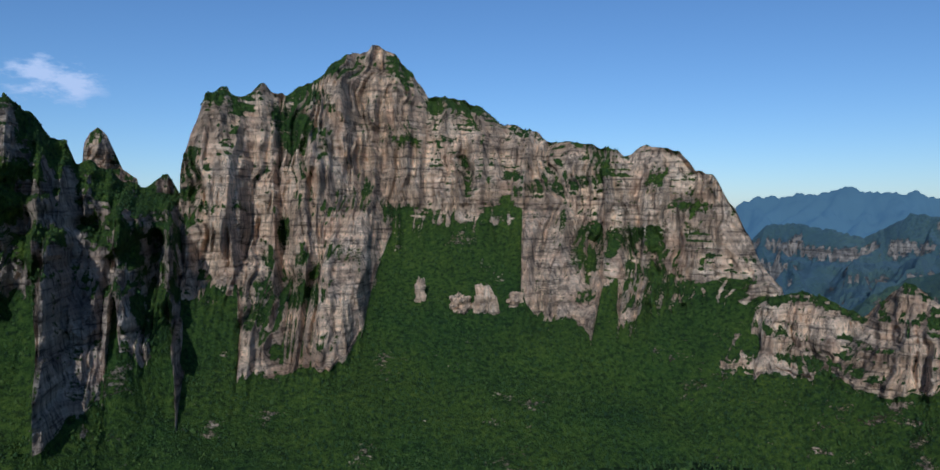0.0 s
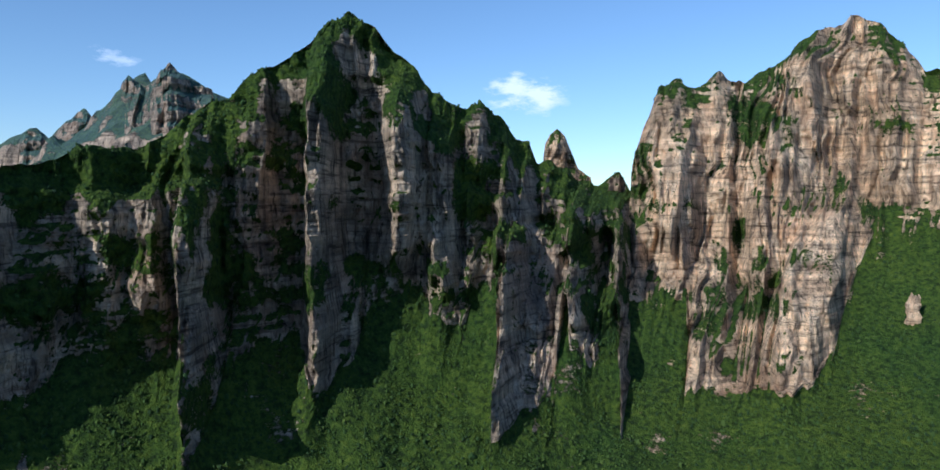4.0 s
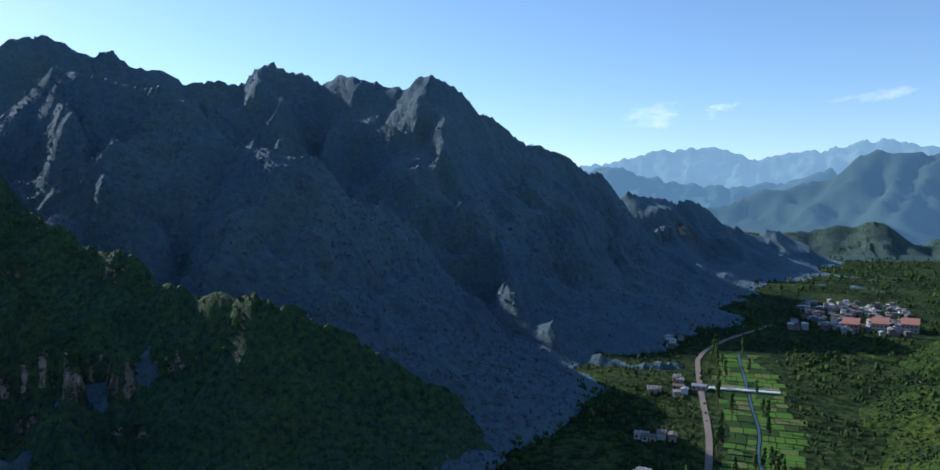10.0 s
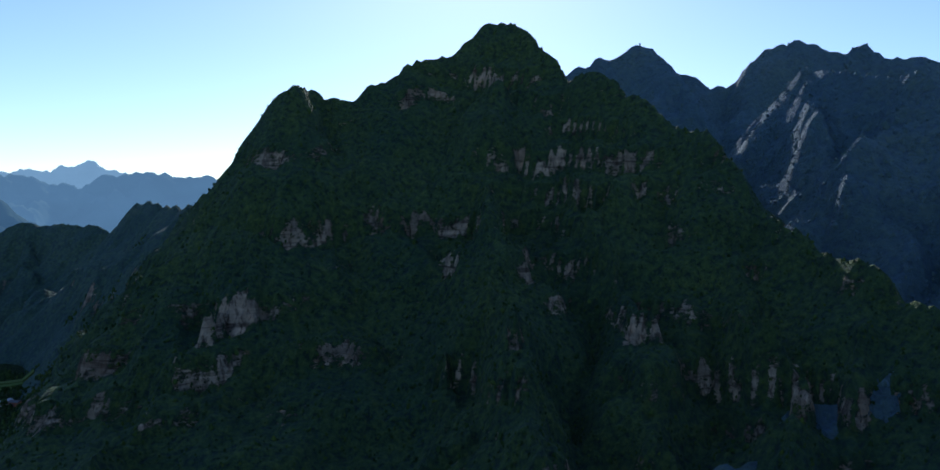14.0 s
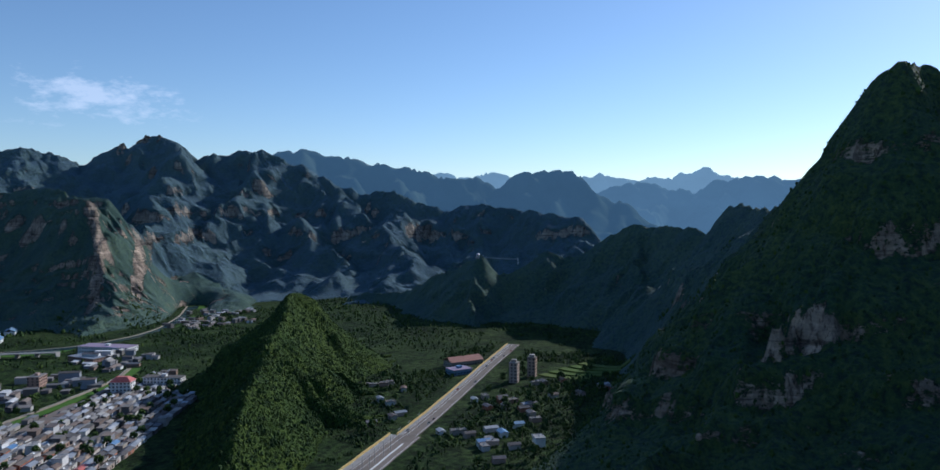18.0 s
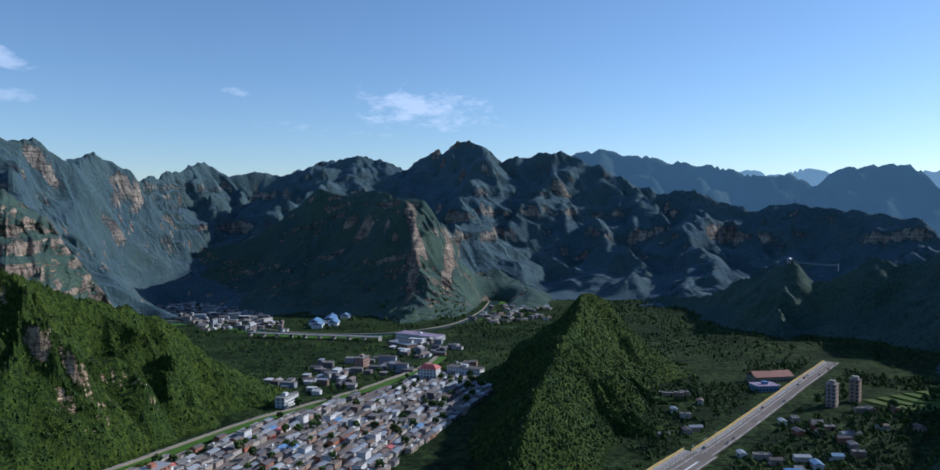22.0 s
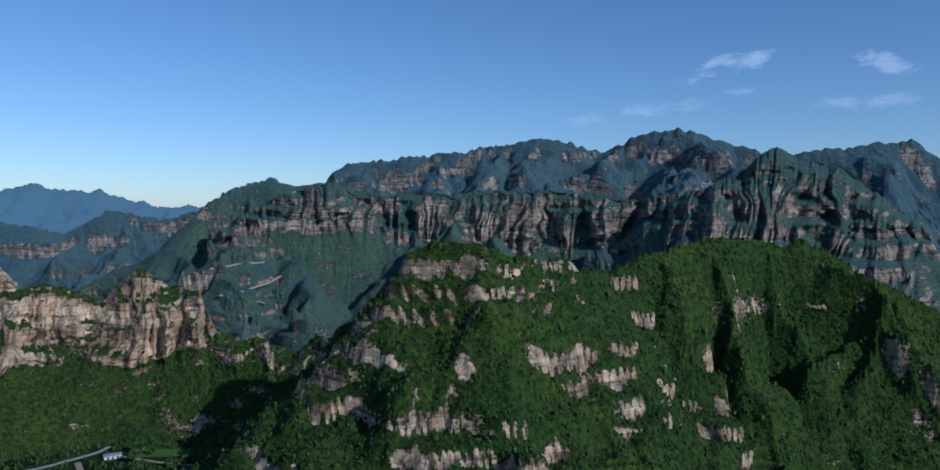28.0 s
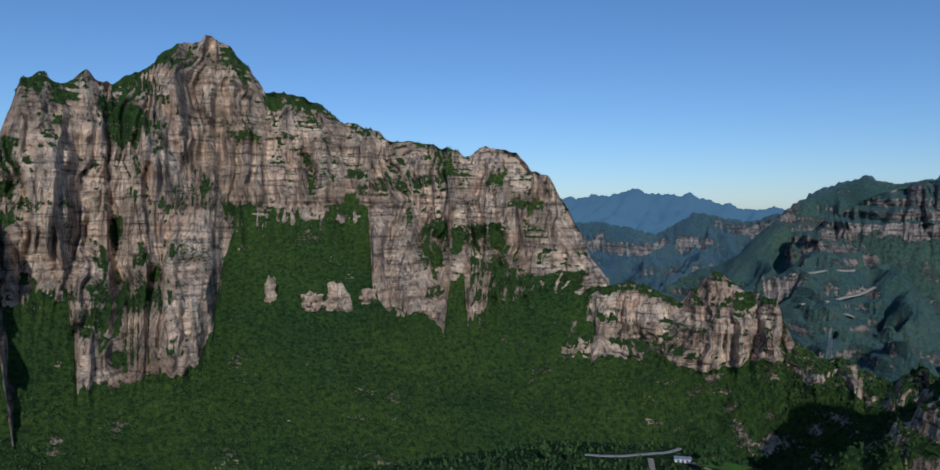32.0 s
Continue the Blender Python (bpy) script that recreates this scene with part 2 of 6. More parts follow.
ROCK_BACK = mountain_material("hazy_back_limestone", rock=((0.13, 0.125, 0.12), (0.22, 0.20, 0.18), (0.30, 0.275, 0.24)),
                              leaf=((0.030, 0.052, 0.036), (0.052, 0.090, 0.054), (0.084, 0.122, 0.062)), grain=0.8, edge=0.4, haze_sheen=0.31, rust=0.1)
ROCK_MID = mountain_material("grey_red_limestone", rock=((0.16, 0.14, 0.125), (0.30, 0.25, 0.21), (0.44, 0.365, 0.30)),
                             leaf=((0.023, 0.041, 0.024), (0.046, 0.084, 0.034), (0.085, 0.125, 0.044)), haze_sheen=0.13, rust=0.2)
# Darker tan copy of the bedded limestone, deepening the ribbed mountain's shade by colour.
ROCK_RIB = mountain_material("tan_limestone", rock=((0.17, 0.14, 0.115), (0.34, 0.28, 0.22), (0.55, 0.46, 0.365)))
ROCK_DARK = mountain_material("weathered_limestone", rock=((0.18, 0.15, 0.12), (0.34, 0.28, 0.22), (0.50, 0.41, 0.32)), haze_sheen=0.07, rust=0.2)


# ---- meshes from arrays ----
def mesh_of(name, verts, quads, materials=(), tris=False, smooth=False):
    me = bpy.data.meshes.new(name)
    n, k = len(quads), 3 if tris else 4
    me.vertices.add(len(verts))
    me.vertices.foreach_set("co", np.ascontiguousarray(verts, np.float32).ravel())
    me.loops.add(n * k)
    me.loops.foreach_set("vertex_index", np.ascontiguousarray(quads, np.int32).ravel())
    me.polygons.add(n)
    me.polygons.foreach_set("loop_start", np.arange(0, n * k, k, dtype=np.int32))
    me.update(calc_edges=True)
    me.polygons.foreach_set("use_smooth", np.full(n, smooth, bool))
    for mat in materials:
        me.materials.append(mat)
    return me


def grid_quads(r, c):
    i = np.arange(r * c).reshape(r, c)
    return np.stack([i[:-1, :-1], i[:-1, 1:], i[1:, 1:], i[1:, :-1]], -1).reshape(-1, 4)


def landform(name, label, category, V, quads, green, material, groups, smooth=False):
    """A mountain of several parts, each a mesh under an empty at its foot."""
    base = np.array([V[:, 0].mean(), V[:, 1].mean(), V[quads].reshape(-1, 3)[:, 2].min()])
    ob = tagged(new(name), label, category)
    ob.matrix_basis = Matrix.Translation(base)
    for part_name, mask in groups:
        if not mask.any():
            continue
        ids, inverse = np.unique(quads[mask], return_inverse=True)
        me = mesh_of(part_name, V[ids] - base, inverse.reshape(-1, 4), (material,), smooth=smooth)
        me.attributes.new("green", "FLOAT", "POINT").data.foreach_set("value", green[ids].astype(np.float32))
        piece = tagged(new(part_name, me), kind="stuff" if part_name == "rock_face" else "")
        piece.parent = ob
    return ob


HEIGHTS = []      # height grids of the hills: corner, cell, heights
SURFACES = []     # slopes on which scrub grows: vertices, quads, green, near limit


def steps(t, sharp):
    f = np.floor(t)
    u = np.clip((t - f - sharp) / (1 - sharp), 0, 1)
    return f + u * u * (3 - 2 * u)


def mountain(name, label, crest, base=None, run=0.5, lift=0.45, apron=None, skirt=180, cols=300, rows=(40, 110, 24), ends=2.5, spurs=(), ribs=(18, 55),
             flutes=3.0, beds=(34, 0.55, 0.62), jag=4.0, rough=3.0, back=260, seed=1, material=None, bushes=0.0, slope=(0.50, 0.80), cap=0.9,
             patch=0.28, folds=0.0, lush=0.0, crack=3.2, saw=(), nose=0.0, low_ribs=0.0, blocks=5.0, shelf=0.75, crown=(1.0, 0.0), lean_back=0.0, overgrown=(999, 0.0)):
    """A ridge seen from the valley: crest and cliff foot as rows of bearing, distance, height; a wooded apron below, cliffs above, a back slope.
    apron: foot distance, a distance higher up and the height there. ribs: depth and spacing. folds: how far the ribs run on over the apron."""
    crest = np.array(sorted(crest), float)
    a0, a1 = crest[0, 0] - ends, crest[-1, 0] + ends
    az = np.linspace(a0, a1, cols)
    dc, zc = np.interp(az, crest[:, 0], crest[:, 1]), np.interp(az, crest[:, 0], crest[:, 2])
    fade = np.clip(np.minimum(az - a0, a1 - az) / max(ends, 1e-3), 0, 1)
    arc = np.cumsum(np.r_[0, np.hypot(np.diff(dc), np.radians(np.diff(az)) * dc[1:])])
    zc = zc + jag * fbm(arc / 22, 0.0, seed, 4, seed)
    low = floor_z(*spot(az, dc))
    zc = low + (zc - low) * fade - 6 * (1 - fade)
    if base is None:
        db = dc - run * np.maximum(zc - low, 5)
        zb = low + (zc - low) * (lift + 0.12 * fbm(arc / 90, 3.0, seed, 3, seed))
    else:
        base = np.array(sorted(base), float)
        db, zb = np.interp(az, base[:, 0], base[:, 1]), np.interp(az, base[:, 0], base[:, 2])
        zb = zb + 5 * fbm(arc / 22, 5.0, seed, 3, seed)
        zb = low + (zb - low) * fade - 8 * (1 - fade)
    for s_az, width, out, drop, top in spurs:
        zb = zb - drop * np.clip(1 - np.abs(az - s_az) / width, 0, 1)
    zb = np.minimum(zb, zc - 3)
    power = 1.25
    if apron is None:
        df = db - skirt
        zf = floor_z(*spot(az, df)) - 4
    else:
        rows_a = np.array(sorted(apron), float)
        df, d_ref, z_ref = (np.interp(az, rows_a[:, 0], rows_a[:, k]) for k in (1, 2, 3))
        zf = floor_z(*spot(az, df)) - 4
        power = 1.6
        db = df + (d_ref - df) * np.maximum((zb - zf) / (z_ref - zf), 0.02) ** (1 / power)
        db = np.minimum(db, dc - 0.12 * (zc - zb))
        wide = max(int(lean_back / (az[1] - az[0])), 1)
        if wide > 1:
            # buttresses that reach far down the slope lean back on the wall behind them
            reach_z = np.max([np.roll(np.pad(zb, wide, mode="edge"), k)[wide:-wide] for k in range(-wide, wide + 1, 2)], 0)
            box_ = np.ones(wide) / wide
            reach_z = np.maximum(np.convolve(np.pad(reach_z, wide, mode="edge"), box_, mode="same")[wide:-wide], zb)
            reach_z = np.minimum(reach_z, zc - 10)
            behind = np.minimum(df + (d_ref - df) * np.maximum((reach_z - zf) / (z_ref - zf), 0.02) ** (1 / power), dc - 0.10 * (zc - zb))
            behind = np.maximum(behind, db)
            part_way = np.clip((reach_z - zb) / np.maximum(zc - zb, 1), 0.02, 0.9)
    rt, rc, rb = rows
    u = np.linspace(0, 1, rt, endpoint=False)[:, None]
    D1, Z1 = df + (db - df) * u, zf + (zb - zf) * u ** power
    p = np.linspace(0, 1, rc, endpoint=False)[:, None]
    Z2 = zb + (zc - zb) * p
    bh, bk, sharp = beds
    wob = 0.10 * fbm(arc / 70, 7.0, seed, 3, seed) + 0.5 * seed
    t = Z2 / bh + wob
    t0, t1 = (zb / bh + wob), (zc / bh + wob)
    lin = np.where(p < cap, p / cap * shelf, shelf + (p - cap) / (1 - cap) * (1 - shelf))
    mask = np.clip(0.5 + 1.3 * fbm(arc[None, :] / 55, Z2 / 26, seed + 4.0, 3, seed + 31), 0, 1) * bk * 1.4
    g = (1 - mask) * lin + mask * (steps(t, sharp) - steps(t0, sharp)) / np.maximum(steps(t1, sharp) - steps(t0, sharp), 0.4)
    g = np.clip(g, 0, 1)
    D2 = db + (dc - db) * g
    if apron is not None and wide > 1:
        D2 = db + (behind - db) * np.clip(p / (1.5 * part_way), 0, 1) ** 1.3 + (dc - behind) * g
    q = np.linspace(0, 1, rb)[:, None]
    D3, Z3 = dc + back * q, zc + (np.minimum(low - 10, zc - 12) - zc) * (0.75 * q + 0.25 * q * q)
    D, Z = np.vstack([D1, D2, D3]), np.vstack([Z1, Z2, Z3])
    one = np.ones(cols)
    env = np.vstack([np.maximum(u ** 14, folds * np.clip(u * 3, 0, 1)) * one, (1 - p ** 2.5) * (0.45 + 0.55 * np.clip(p * 5, 0, 1)) * one, np.zeros((rb, cols))])
    A, L = ribs
    sway = arc[None, :] + 0.45 * L * vnoise(arc[None, :] / L, Z / (1.3 * L), seed + 0.5, seed) + 0.15 * L * vnoise(arc[None, :] * 3 / L, Z * 3 / L, seed + 0.5, seed)
    ridge = 1 - 2.4 * np.abs(vnoise(sway / L, 11.0, seed, seed)) + 0.5 * (1 - 2.4 * np.abs(vnoise(sway * 2.3 / L, 5.0, Z / (2 * L), seed + 1)))
    ridge = ridge + 0.22 * (1 - 2.4 * np.abs(vnoise(sway * 5.7 / L, 5.0, Z / L, seed + 2)))
    D = D - A * env * ridge * fade
    for s_az, width, out, drop, top in spurs:
        w = np.clip(1 - np.abs(az[None, :] - s_az + 0.35 * width * vnoise(Z / 38, s_az, 0.0, seed)) / width, 0, 1)
        reach = np.vstack([np.clip(u * 2.2 - 1.2, 0, 1) * one, np.clip((top - p) / top, 0, 1) ** 0.55 * one, np.zeros((rb, cols))])
        D = D - out * w ** 0.8 * reach
    tall = np.vstack([low_ribs * u ** 4 * one, np.maximum(low_ribs, np.clip(p * 7, 0, 1)) * np.clip((1.02 - p) * 3.5, 0, 1) * one, np.zeros((rb, cols))])
    for s_az, left, right, out in saw:
        off = az[None, :] - s_az + 0.30 * vnoise(Z / 30, s_az, 1.0, seed) + 0.12 * vnoise(Z / 9, s_az, 2.0, seed)
        w = np.where(off > 0, np.clip(1 - (off - nose) / left, 0, 1), np.clip(1 + (off + nose) / right, 0, 1))
        D = D - out * w * tall * (1 + 0.35 * vnoise(Z / 45, s_az, 3.0, seed))
    cliff = np.vstack([np.zeros((rt, cols)) + u ** 8, np.ones((rc, cols)), np.zeros((rb, cols))])
    D = D - flutes * cliff * fbm(sway / 13, Z / 70, seed + 2.0, 3, seed + 5) * fade
    D = D - crack * cliff * (1 - 2.6 * np.abs(vnoise(sway / 9, Z / 70, seed + 3.0, seed + 6))) * fade
    chunk = np.floor(3.2 * fbm(sway / 24, Z / 40, seed + 8.0, 2, seed + 15) + 0.35 * vnoise(sway / 5, Z / 7, seed + 9.0, seed)) / 3.2
    D = D - blocks * cliff * chunk * fade
    small = steps(Z / 6.5 + 0.3 * fbm(arc / 40, 2.0, seed, 2, seed)[None, :], 0.7) - Z / 6.5
    D = D + 2.0 * cliff * (small + 0.2) * fade * np.clip(0.6 + fbm(arc[None, :] / 30, Z / 20, seed + 6.0, 2, seed + 8), 0, 1.3)
    X, Y = spot(az[None, :], D)
    n = fbm(X / 26, Y / 26, Z / 26, 5, seed + 9)
    D = D + 0.35 * rough * np.clip(cliff, 0, 1) * fbm(X / 8, Y / 8, Z / 6, 3, seed + 13)
    X2, Y2 = spot(az[None, :], D + rough * n * np.clip(env + 0.3, 0, 1))
    edge = np.vstack([np.clip(u * 6, 0, 1) * (1.4 - 0.9 * u ** 3) * one, np.ones((rc, cols)) * 0.35, np.clip(q * 4, 0.2, 1) * one])
    Zf = Z + rough * 1.6 * edge * fbm(X / 48, Y / 48, seed, 5, seed + 3)
    V = np.stack([X2, Y2, Zf], -1)
    R = rt + rc + rb
    du, dv = np.gradient(V, axis=1), np.gradient(V, axis=0)
    N = np.cross(du, dv)
    nz = np.abs(N[..., 2]) / np.maximum(np.linalg.norm(N, axis=-1), 1e-9)
    nz = (nz + np.roll(nz, 1, 0) + np.roll(nz, -1, 0)) / 3
    green = np.clip((nz - slope[0]) / (slope[1] - slope[0]), 0, 1)
    hollow = -0.35 * np.clip(ridge, -1.5, 1) * np.clip(env, 0, 1) if A > 8 else 0
    green = np.clip(green + lush + hollow + patch * 2.2 * fbm(X / 34, Y / 34, Z / 24, 4, seed + 21), 0, 1)
    green[rt:rt + rc] = np.clip(green[rt:rt + rc] + crown[1] * np.clip((p - crown[0] + 0.26 * fbm(arc[None, :] / 30, Z2 / 60, seed + 1.5, 3, seed + 51)) / 0.12, 0, 1), 0, 1)
    green = np.clip(green + overgrown[1] * np.clip((az[None, :] - overgrown[0]) / 6, 0, 1), 0, 1)
    if apron is not None and wide > 1:
        green[rt:rt + rc] -= 0.55 * np.clip(part_way * 4 - 0.4, 0, 1) * np.clip(2 - p / (0.9 * part_way), 0, 1)
    k = max(rt - 2, 1)
    green[:k] = np.clip(np.maximum(green[:k], 0.8 + 0.5 * vnoise(X[:k] / 14, Y[:k] / 14, Z[:k] / 9, seed)), 0, 1)
    quads = grid_quads(R, cols)[:, ::-1]
    row = np.repeat(np.arange(R - 1), cols - 1)
    ob = landform(name, label, "mountain", V.reshape(-1, 3), quads, green.ravel(), material or ROCK,
                  (("wooded_slope", row < rt), ("cliff_face", (row >= rt) & (row < rt + rc)), ("back_slope", row >= rt + rc)))
    if bushes:
        SURFACES.append((V.reshape(-1, 3), quads, green.ravel(), bushes, False))
    return ob


def mound(name, label, spine, pitch, fall, spacing, arms=(), cell=4.0, seed=1, gullies=(6, 45), material=None, bushes=1.0, ledges=(24, 0.0),
          slope=(0.42, 0.60), patch=0.1, reach=300, jag=3.0, category="mountain", lean=25, bowl=1.7, bare=(0, 0.0), smooth=False, arm_rock=0.0, side_pitch=1.05, arm_pitch=1.15, broken=170.0, rugged=0.0, coarse=1.0, far_wood=False):
    """A mountain that falls away on all sides of its crest of bearing, distance, height. Side spurs leave the crest every so many metres and fall
    more gently (fall) than the flanks (pitch); all slopes flatten out towards the valley floor."""
    rng = random.Random(seed)
    lines = [[(*spot(a, d), z) for a, d, z in spine]] + [[(*spot(a, d), z) for a, d, z in arm] for arm in arms]
    pts = np.array(lines[0])
    length = np.r_[0, np.cumsum(np.hypot(*np.diff(pts[:, :2], axis=0).T))]
    fine = np.linspace(0, length[-1], max(int(length[-1] / 14), 4))
    cx, cy, cz = (np.interp(fine, length, pts[:, k]) for k in range(3))
    lines[0] = list(zip(cx, cy, cz + 0.35 * cell + jag * fbm(fine / 26, 0.0, seed, 3, seed)))
    s = spacing * 0.5
    while spacing and s < length[-1]:
        x, y, z = (float(np.interp(s, length, pts[:, k])) for k in range(3))
        for side in (1, -1):
            ang = math.atan2(HUB[1] - y, HUB[0] - x) + radians(rng.uniform(-lean, lean)) + (0 if side > 0 else math.pi)
            H = z - float(floor_z(x, y))
            steep = fall * rng.uniform(0.8, 1.25)
            line, px, py, run = [(x, y, z - 4)], x, y, 0.0
            while H > 10 and run < min(reach * 1.1, 0.9 * bowl * H / steep):
                step = max(18.0, cell * 3)
                ang += radians(rng.uniform(-16, 16))
                px, py, run = px + step * math.cos(ang), py + step * math.sin(ang), run + step
                bump = rng.uniform(-0.02, 0.05) * H
                line.append((px, py, float(floor_z(px, py)) + H * max(0.0, 1 - steep * run / (bowl * H)) ** bowl + bump - 4))
                if side > 0 and rng.random() < 0.10 and run > 50 and len(lines) < 90:
                    a2, qx, qy, h2 = ang + radians(rng.choice((-50, 50))), px, py, line[-1][2] - float(floor_z(px, py))
                    twig = [line[-1]]
                    for k in range(5):
                        qx, qy = qx + step * math.cos(a2), qy + step * math.sin(a2)
                        twig.append((qx, qy, float(floor_z(qx, qy)) + h2 * max(0.0, 1 - 1.1 * steep * step * (k + 1) / (bowl * max(h2, 10))) ** bowl))
                    lines.append(twig)
            if len(line) > 1:
                lines.append(line)
        s += spacing * rng.uniform(0.6, 1.4)
    x0, y0 = pts[:, :2].min(0) - reach
    x1, y1 = pts[:, :2].max(0) + reach
    X, Y = np.meshgrid(np.arange(x0, x1, cell), np.arange(y0, y1, cell), indexing="ij")
    A, L = gullies
    low = floor_z(X, Y)
    near = np.full(X.shape, 1e9)
    for px, py, _ in lines[0][::2]:
        near = np.minimum(near, (X - px) ** 2 + (Y - py) ** 2)
    near = np.sqrt(near)
    calm = np.clip(near / 60, rugged, 1)
    wx = X + 0.28 * L * calm * fbm(X / L, Y / L, 1.0, 3, seed)
    wy = Y + 0.28 * L * calm * fbm(X / L, Y / L, 2.0, 3, seed)
    Z = low - 40
    for k, line in enumerate(lines):
        p = pitch * (1.0 if k == 0 else side_pitch if k > len(arms) else arm_pitch)
        for (ax, ay, az_), (bx, by, bz) in zip(line[:-1], line[1:]):
            top = max(az_ - float(floor_z(ax, ay)), bz - float(floor_z(bx, by)), 5)
            far = min(bowl * top / p, reach) + 10 + 0.6 * L
            i0, i1 = np.searchsorted(X[:, 0], (min(ax, bx) - far, max(ax, bx) + far))
            j0, j1 = np.searchsorted(Y[0], (min(ay, by) - far, max(ay, by) + far))
            if i1 <= i0 or j1 <= j0:
                continue
            w = (slice(i0, i1), slice(j0, j1))
            dx, dy = bx - ax, by - ay
            t = np.clip(((wx[w] - ax) * dx + (wy[w] - ay) * dy) / (dx * dx + dy * dy + 1e-9), 0, 1)
            d = np.hypot(wx[w] - ax - t * dx, wy[w] - ay - t * dy)
            H = np.maximum(az_ + (bz - az_) * t - low[w], 3)
            Z[w] = np.maximum(Z[w], low[w] + H * np.clip(1 - p * d / (bowl * H), 0, 1) ** bowl - 6 * (p * d > bowl * H))
    high = np.clip((Z - low) / 60, 0, 1)
    Z = Z - A * calm * high * (2.4 * np.abs(vnoise(wx / L, wy / L, 3.0, seed)) - 0.6 + 1.2 * np.abs(vnoise(wx * 2.3 / L, wy * 2.3 / L, 4.0, seed)) - 0.3)
    bh, on = ledges
    riser = 0.0
    if on:
        tz = Z / bh + 0.12 * fbm(X / 70, Y / 70, 0.0, 2, seed) + 0.13 * fbm(X / 16, Y / 16, 0.0, 3, seed + 2)
        part_on = np.clip(0.65 + 1.5 * fbm(X / 55, Y / 55, Z / (2.2 * bh), 3, seed + 40), 0, 1) * on * high * np.clip(near / 25, 0, 1)
        fr = tz - np.floor(tz)
        part_on = np.clip(part_on * np.clip(0.6 + 1.6 * vnoise(np.floor(tz) * 3.7 + 0.4, X / broken, Y / broken, seed + 44), 0, 1), 0, 1)
        riser = np.clip((fr - 0.70) / 0.12, 0, 1) * part_on
        Z = Z + bh * part_on * (np.floor(tz) + np.where(fr < 0.80, fr * 0.34, 0.272 + (fr - 0.80) / 0.20 * 0.728) - tz)
    Z = Z + 2.0 * coarse * np.clip(high + 0.2, 0, 1) * np.clip(cell / 4, 1, 3) * fbm(X / (5.5 * cell), Y / (5.5 * cell), 0.0, 4, seed + 3)
    Z = low + (Z - low) * np.where(Z > low, open_floor(X, Y), 1)
    Z = np.where(Z < low + 0.3, low - 6, Z)
    V = np.stack([X, Y, Z], -1)
    zx, zy = np.gradient(Z, cell)
    nz = 1 / np.sqrt(1 + zx ** 2 + zy ** 2)
    green = np.clip(np.clip((nz - slope[0]) / (slope[1] - slope[0]), 0, 1) + patch * 2.2 * fbm(X / 34, Y / 34, Z / 24, 4, seed + 21)
                    - bare[1] * np.clip((Z - low - bare[0]) / 50, 0, 1) - 0.75 * riser, 0, 1)
    if arm_rock:
        for line in lines[1:1 + len(arms)]:
            for (ax, ay, _), (bx, by, _) in zip(line[:-1], line[1:]):
                t = np.clip(((X - ax) * (bx - ax) + (Y - ay) * (by - ay)) / ((bx - ax) ** 2 + (by - ay) ** 2 + 1e-9), 0, 1)
                green = np.clip(green - 0.9 * np.clip(1.3 - np.hypot(X - ax - t * (bx - ax), Y - ay - t * (by - ay)) / arm_rock, 0, 0.8), 0, 1)
    quads = grid_quads(*X.shape)
    quads = quads[(Z > low - 5.5).ravel()[quads].any(1)]
    if smooth:
        me = mesh_of(name, V.reshape(-1, 3), quads, (material,), smooth=True)
        me.attributes.new("green", "FLOAT", "POINT").data.foreach_set("value", green.astype(np.float32).ravel())
        ob = tagged(new(name, me), label, category)
    else:
        leafy = green.ravel()[quads].mean(1) > 0.45
        high_up = near.ravel()[quads].mean(1) < 12 + 6 * cell
        ob = landform(name, label, category, V.reshape(-1, 3), quads, green.ravel(), material or ROCK, (("wooded_crest", leafy & high_up), ("wooded_slope", leafy & ~high_up), ("rock_face", ~leafy)))
    HEIGHTS.append((X[0, 0], Y[0, 0], cell, Z))
    if bushes:
        SURFACES.append((V.reshape(-1, 3), quads, np.where(Z > low + 1, green, 0).ravel(), bushes, far_wood))
    return ob


# ---- lines of the valley: roads, canal, river and stream ----
def dense(line, step=8.0):
    out = []
    for (ax, ay), (bx, by) in zip(line[:-1], line[1:]):
        n = max(1, int(math.hypot(bx - ax, by - ay) / step))
        out += [(ax + (bx - ax) * k / n, ay + (by - ay) * k / n) for k in range(n)]
    return out + [line[-1]]


def smooth_line(line, rounds=2):
    for _ in range(rounds):
        out = [line[0]]
        for (ax, ay), (bx, by) in zip(line[:-1], line[1:]):
            out += [(0.75 * ax + 0.25 * bx, 0.75 * ay + 0.25 * by), (0.25 * ax + 0.75 * bx, 0.25 * ay + 0.75 * by)]
        line = out + [line[-1]]
    return line


TOWN_AT, TOWN_D, TOWN_N = (410.0, -135.0), (0.674, -0.739), (0.739, 0.674)


def town(s, w):
    return TOWN_AT[0] + s * TOWN_D[0] + w * TOWN_N[0], TOWN_AT[1] + s * TOWN_D[1] + w * TOWN_N[1]


HIGHWAY = smooth_line([(196, -290), (213, -344), (224, -368), (252, -440), (297, -546), (320, -601), (354, -685), (392, -775)])
EMBANK = smooth_line([(398, 10), (438, -55), (492, -124), (544, -218), (594, -315), (656, -405), (720, -455)])
RIVER = smooth_line([(1500, -190), (1290, -300), (1100, -352), (985, -425), (940, -520), (985, -640), (1120, -770), (1300, -900)])
STREAM = smooth_line([(-760, -40), (-690, -25), (-642, -15), (-606, -8), (-557, 4), (-518, 7), (-484, 15), (-459, 30), (-430, 40)])
ROAD_UP = smooth_line([(-900, -30), (-760, -75), (-674, -57), (-617, -43), (-542, -24), (-500, -16), (-448, -8), (-410, 0)])
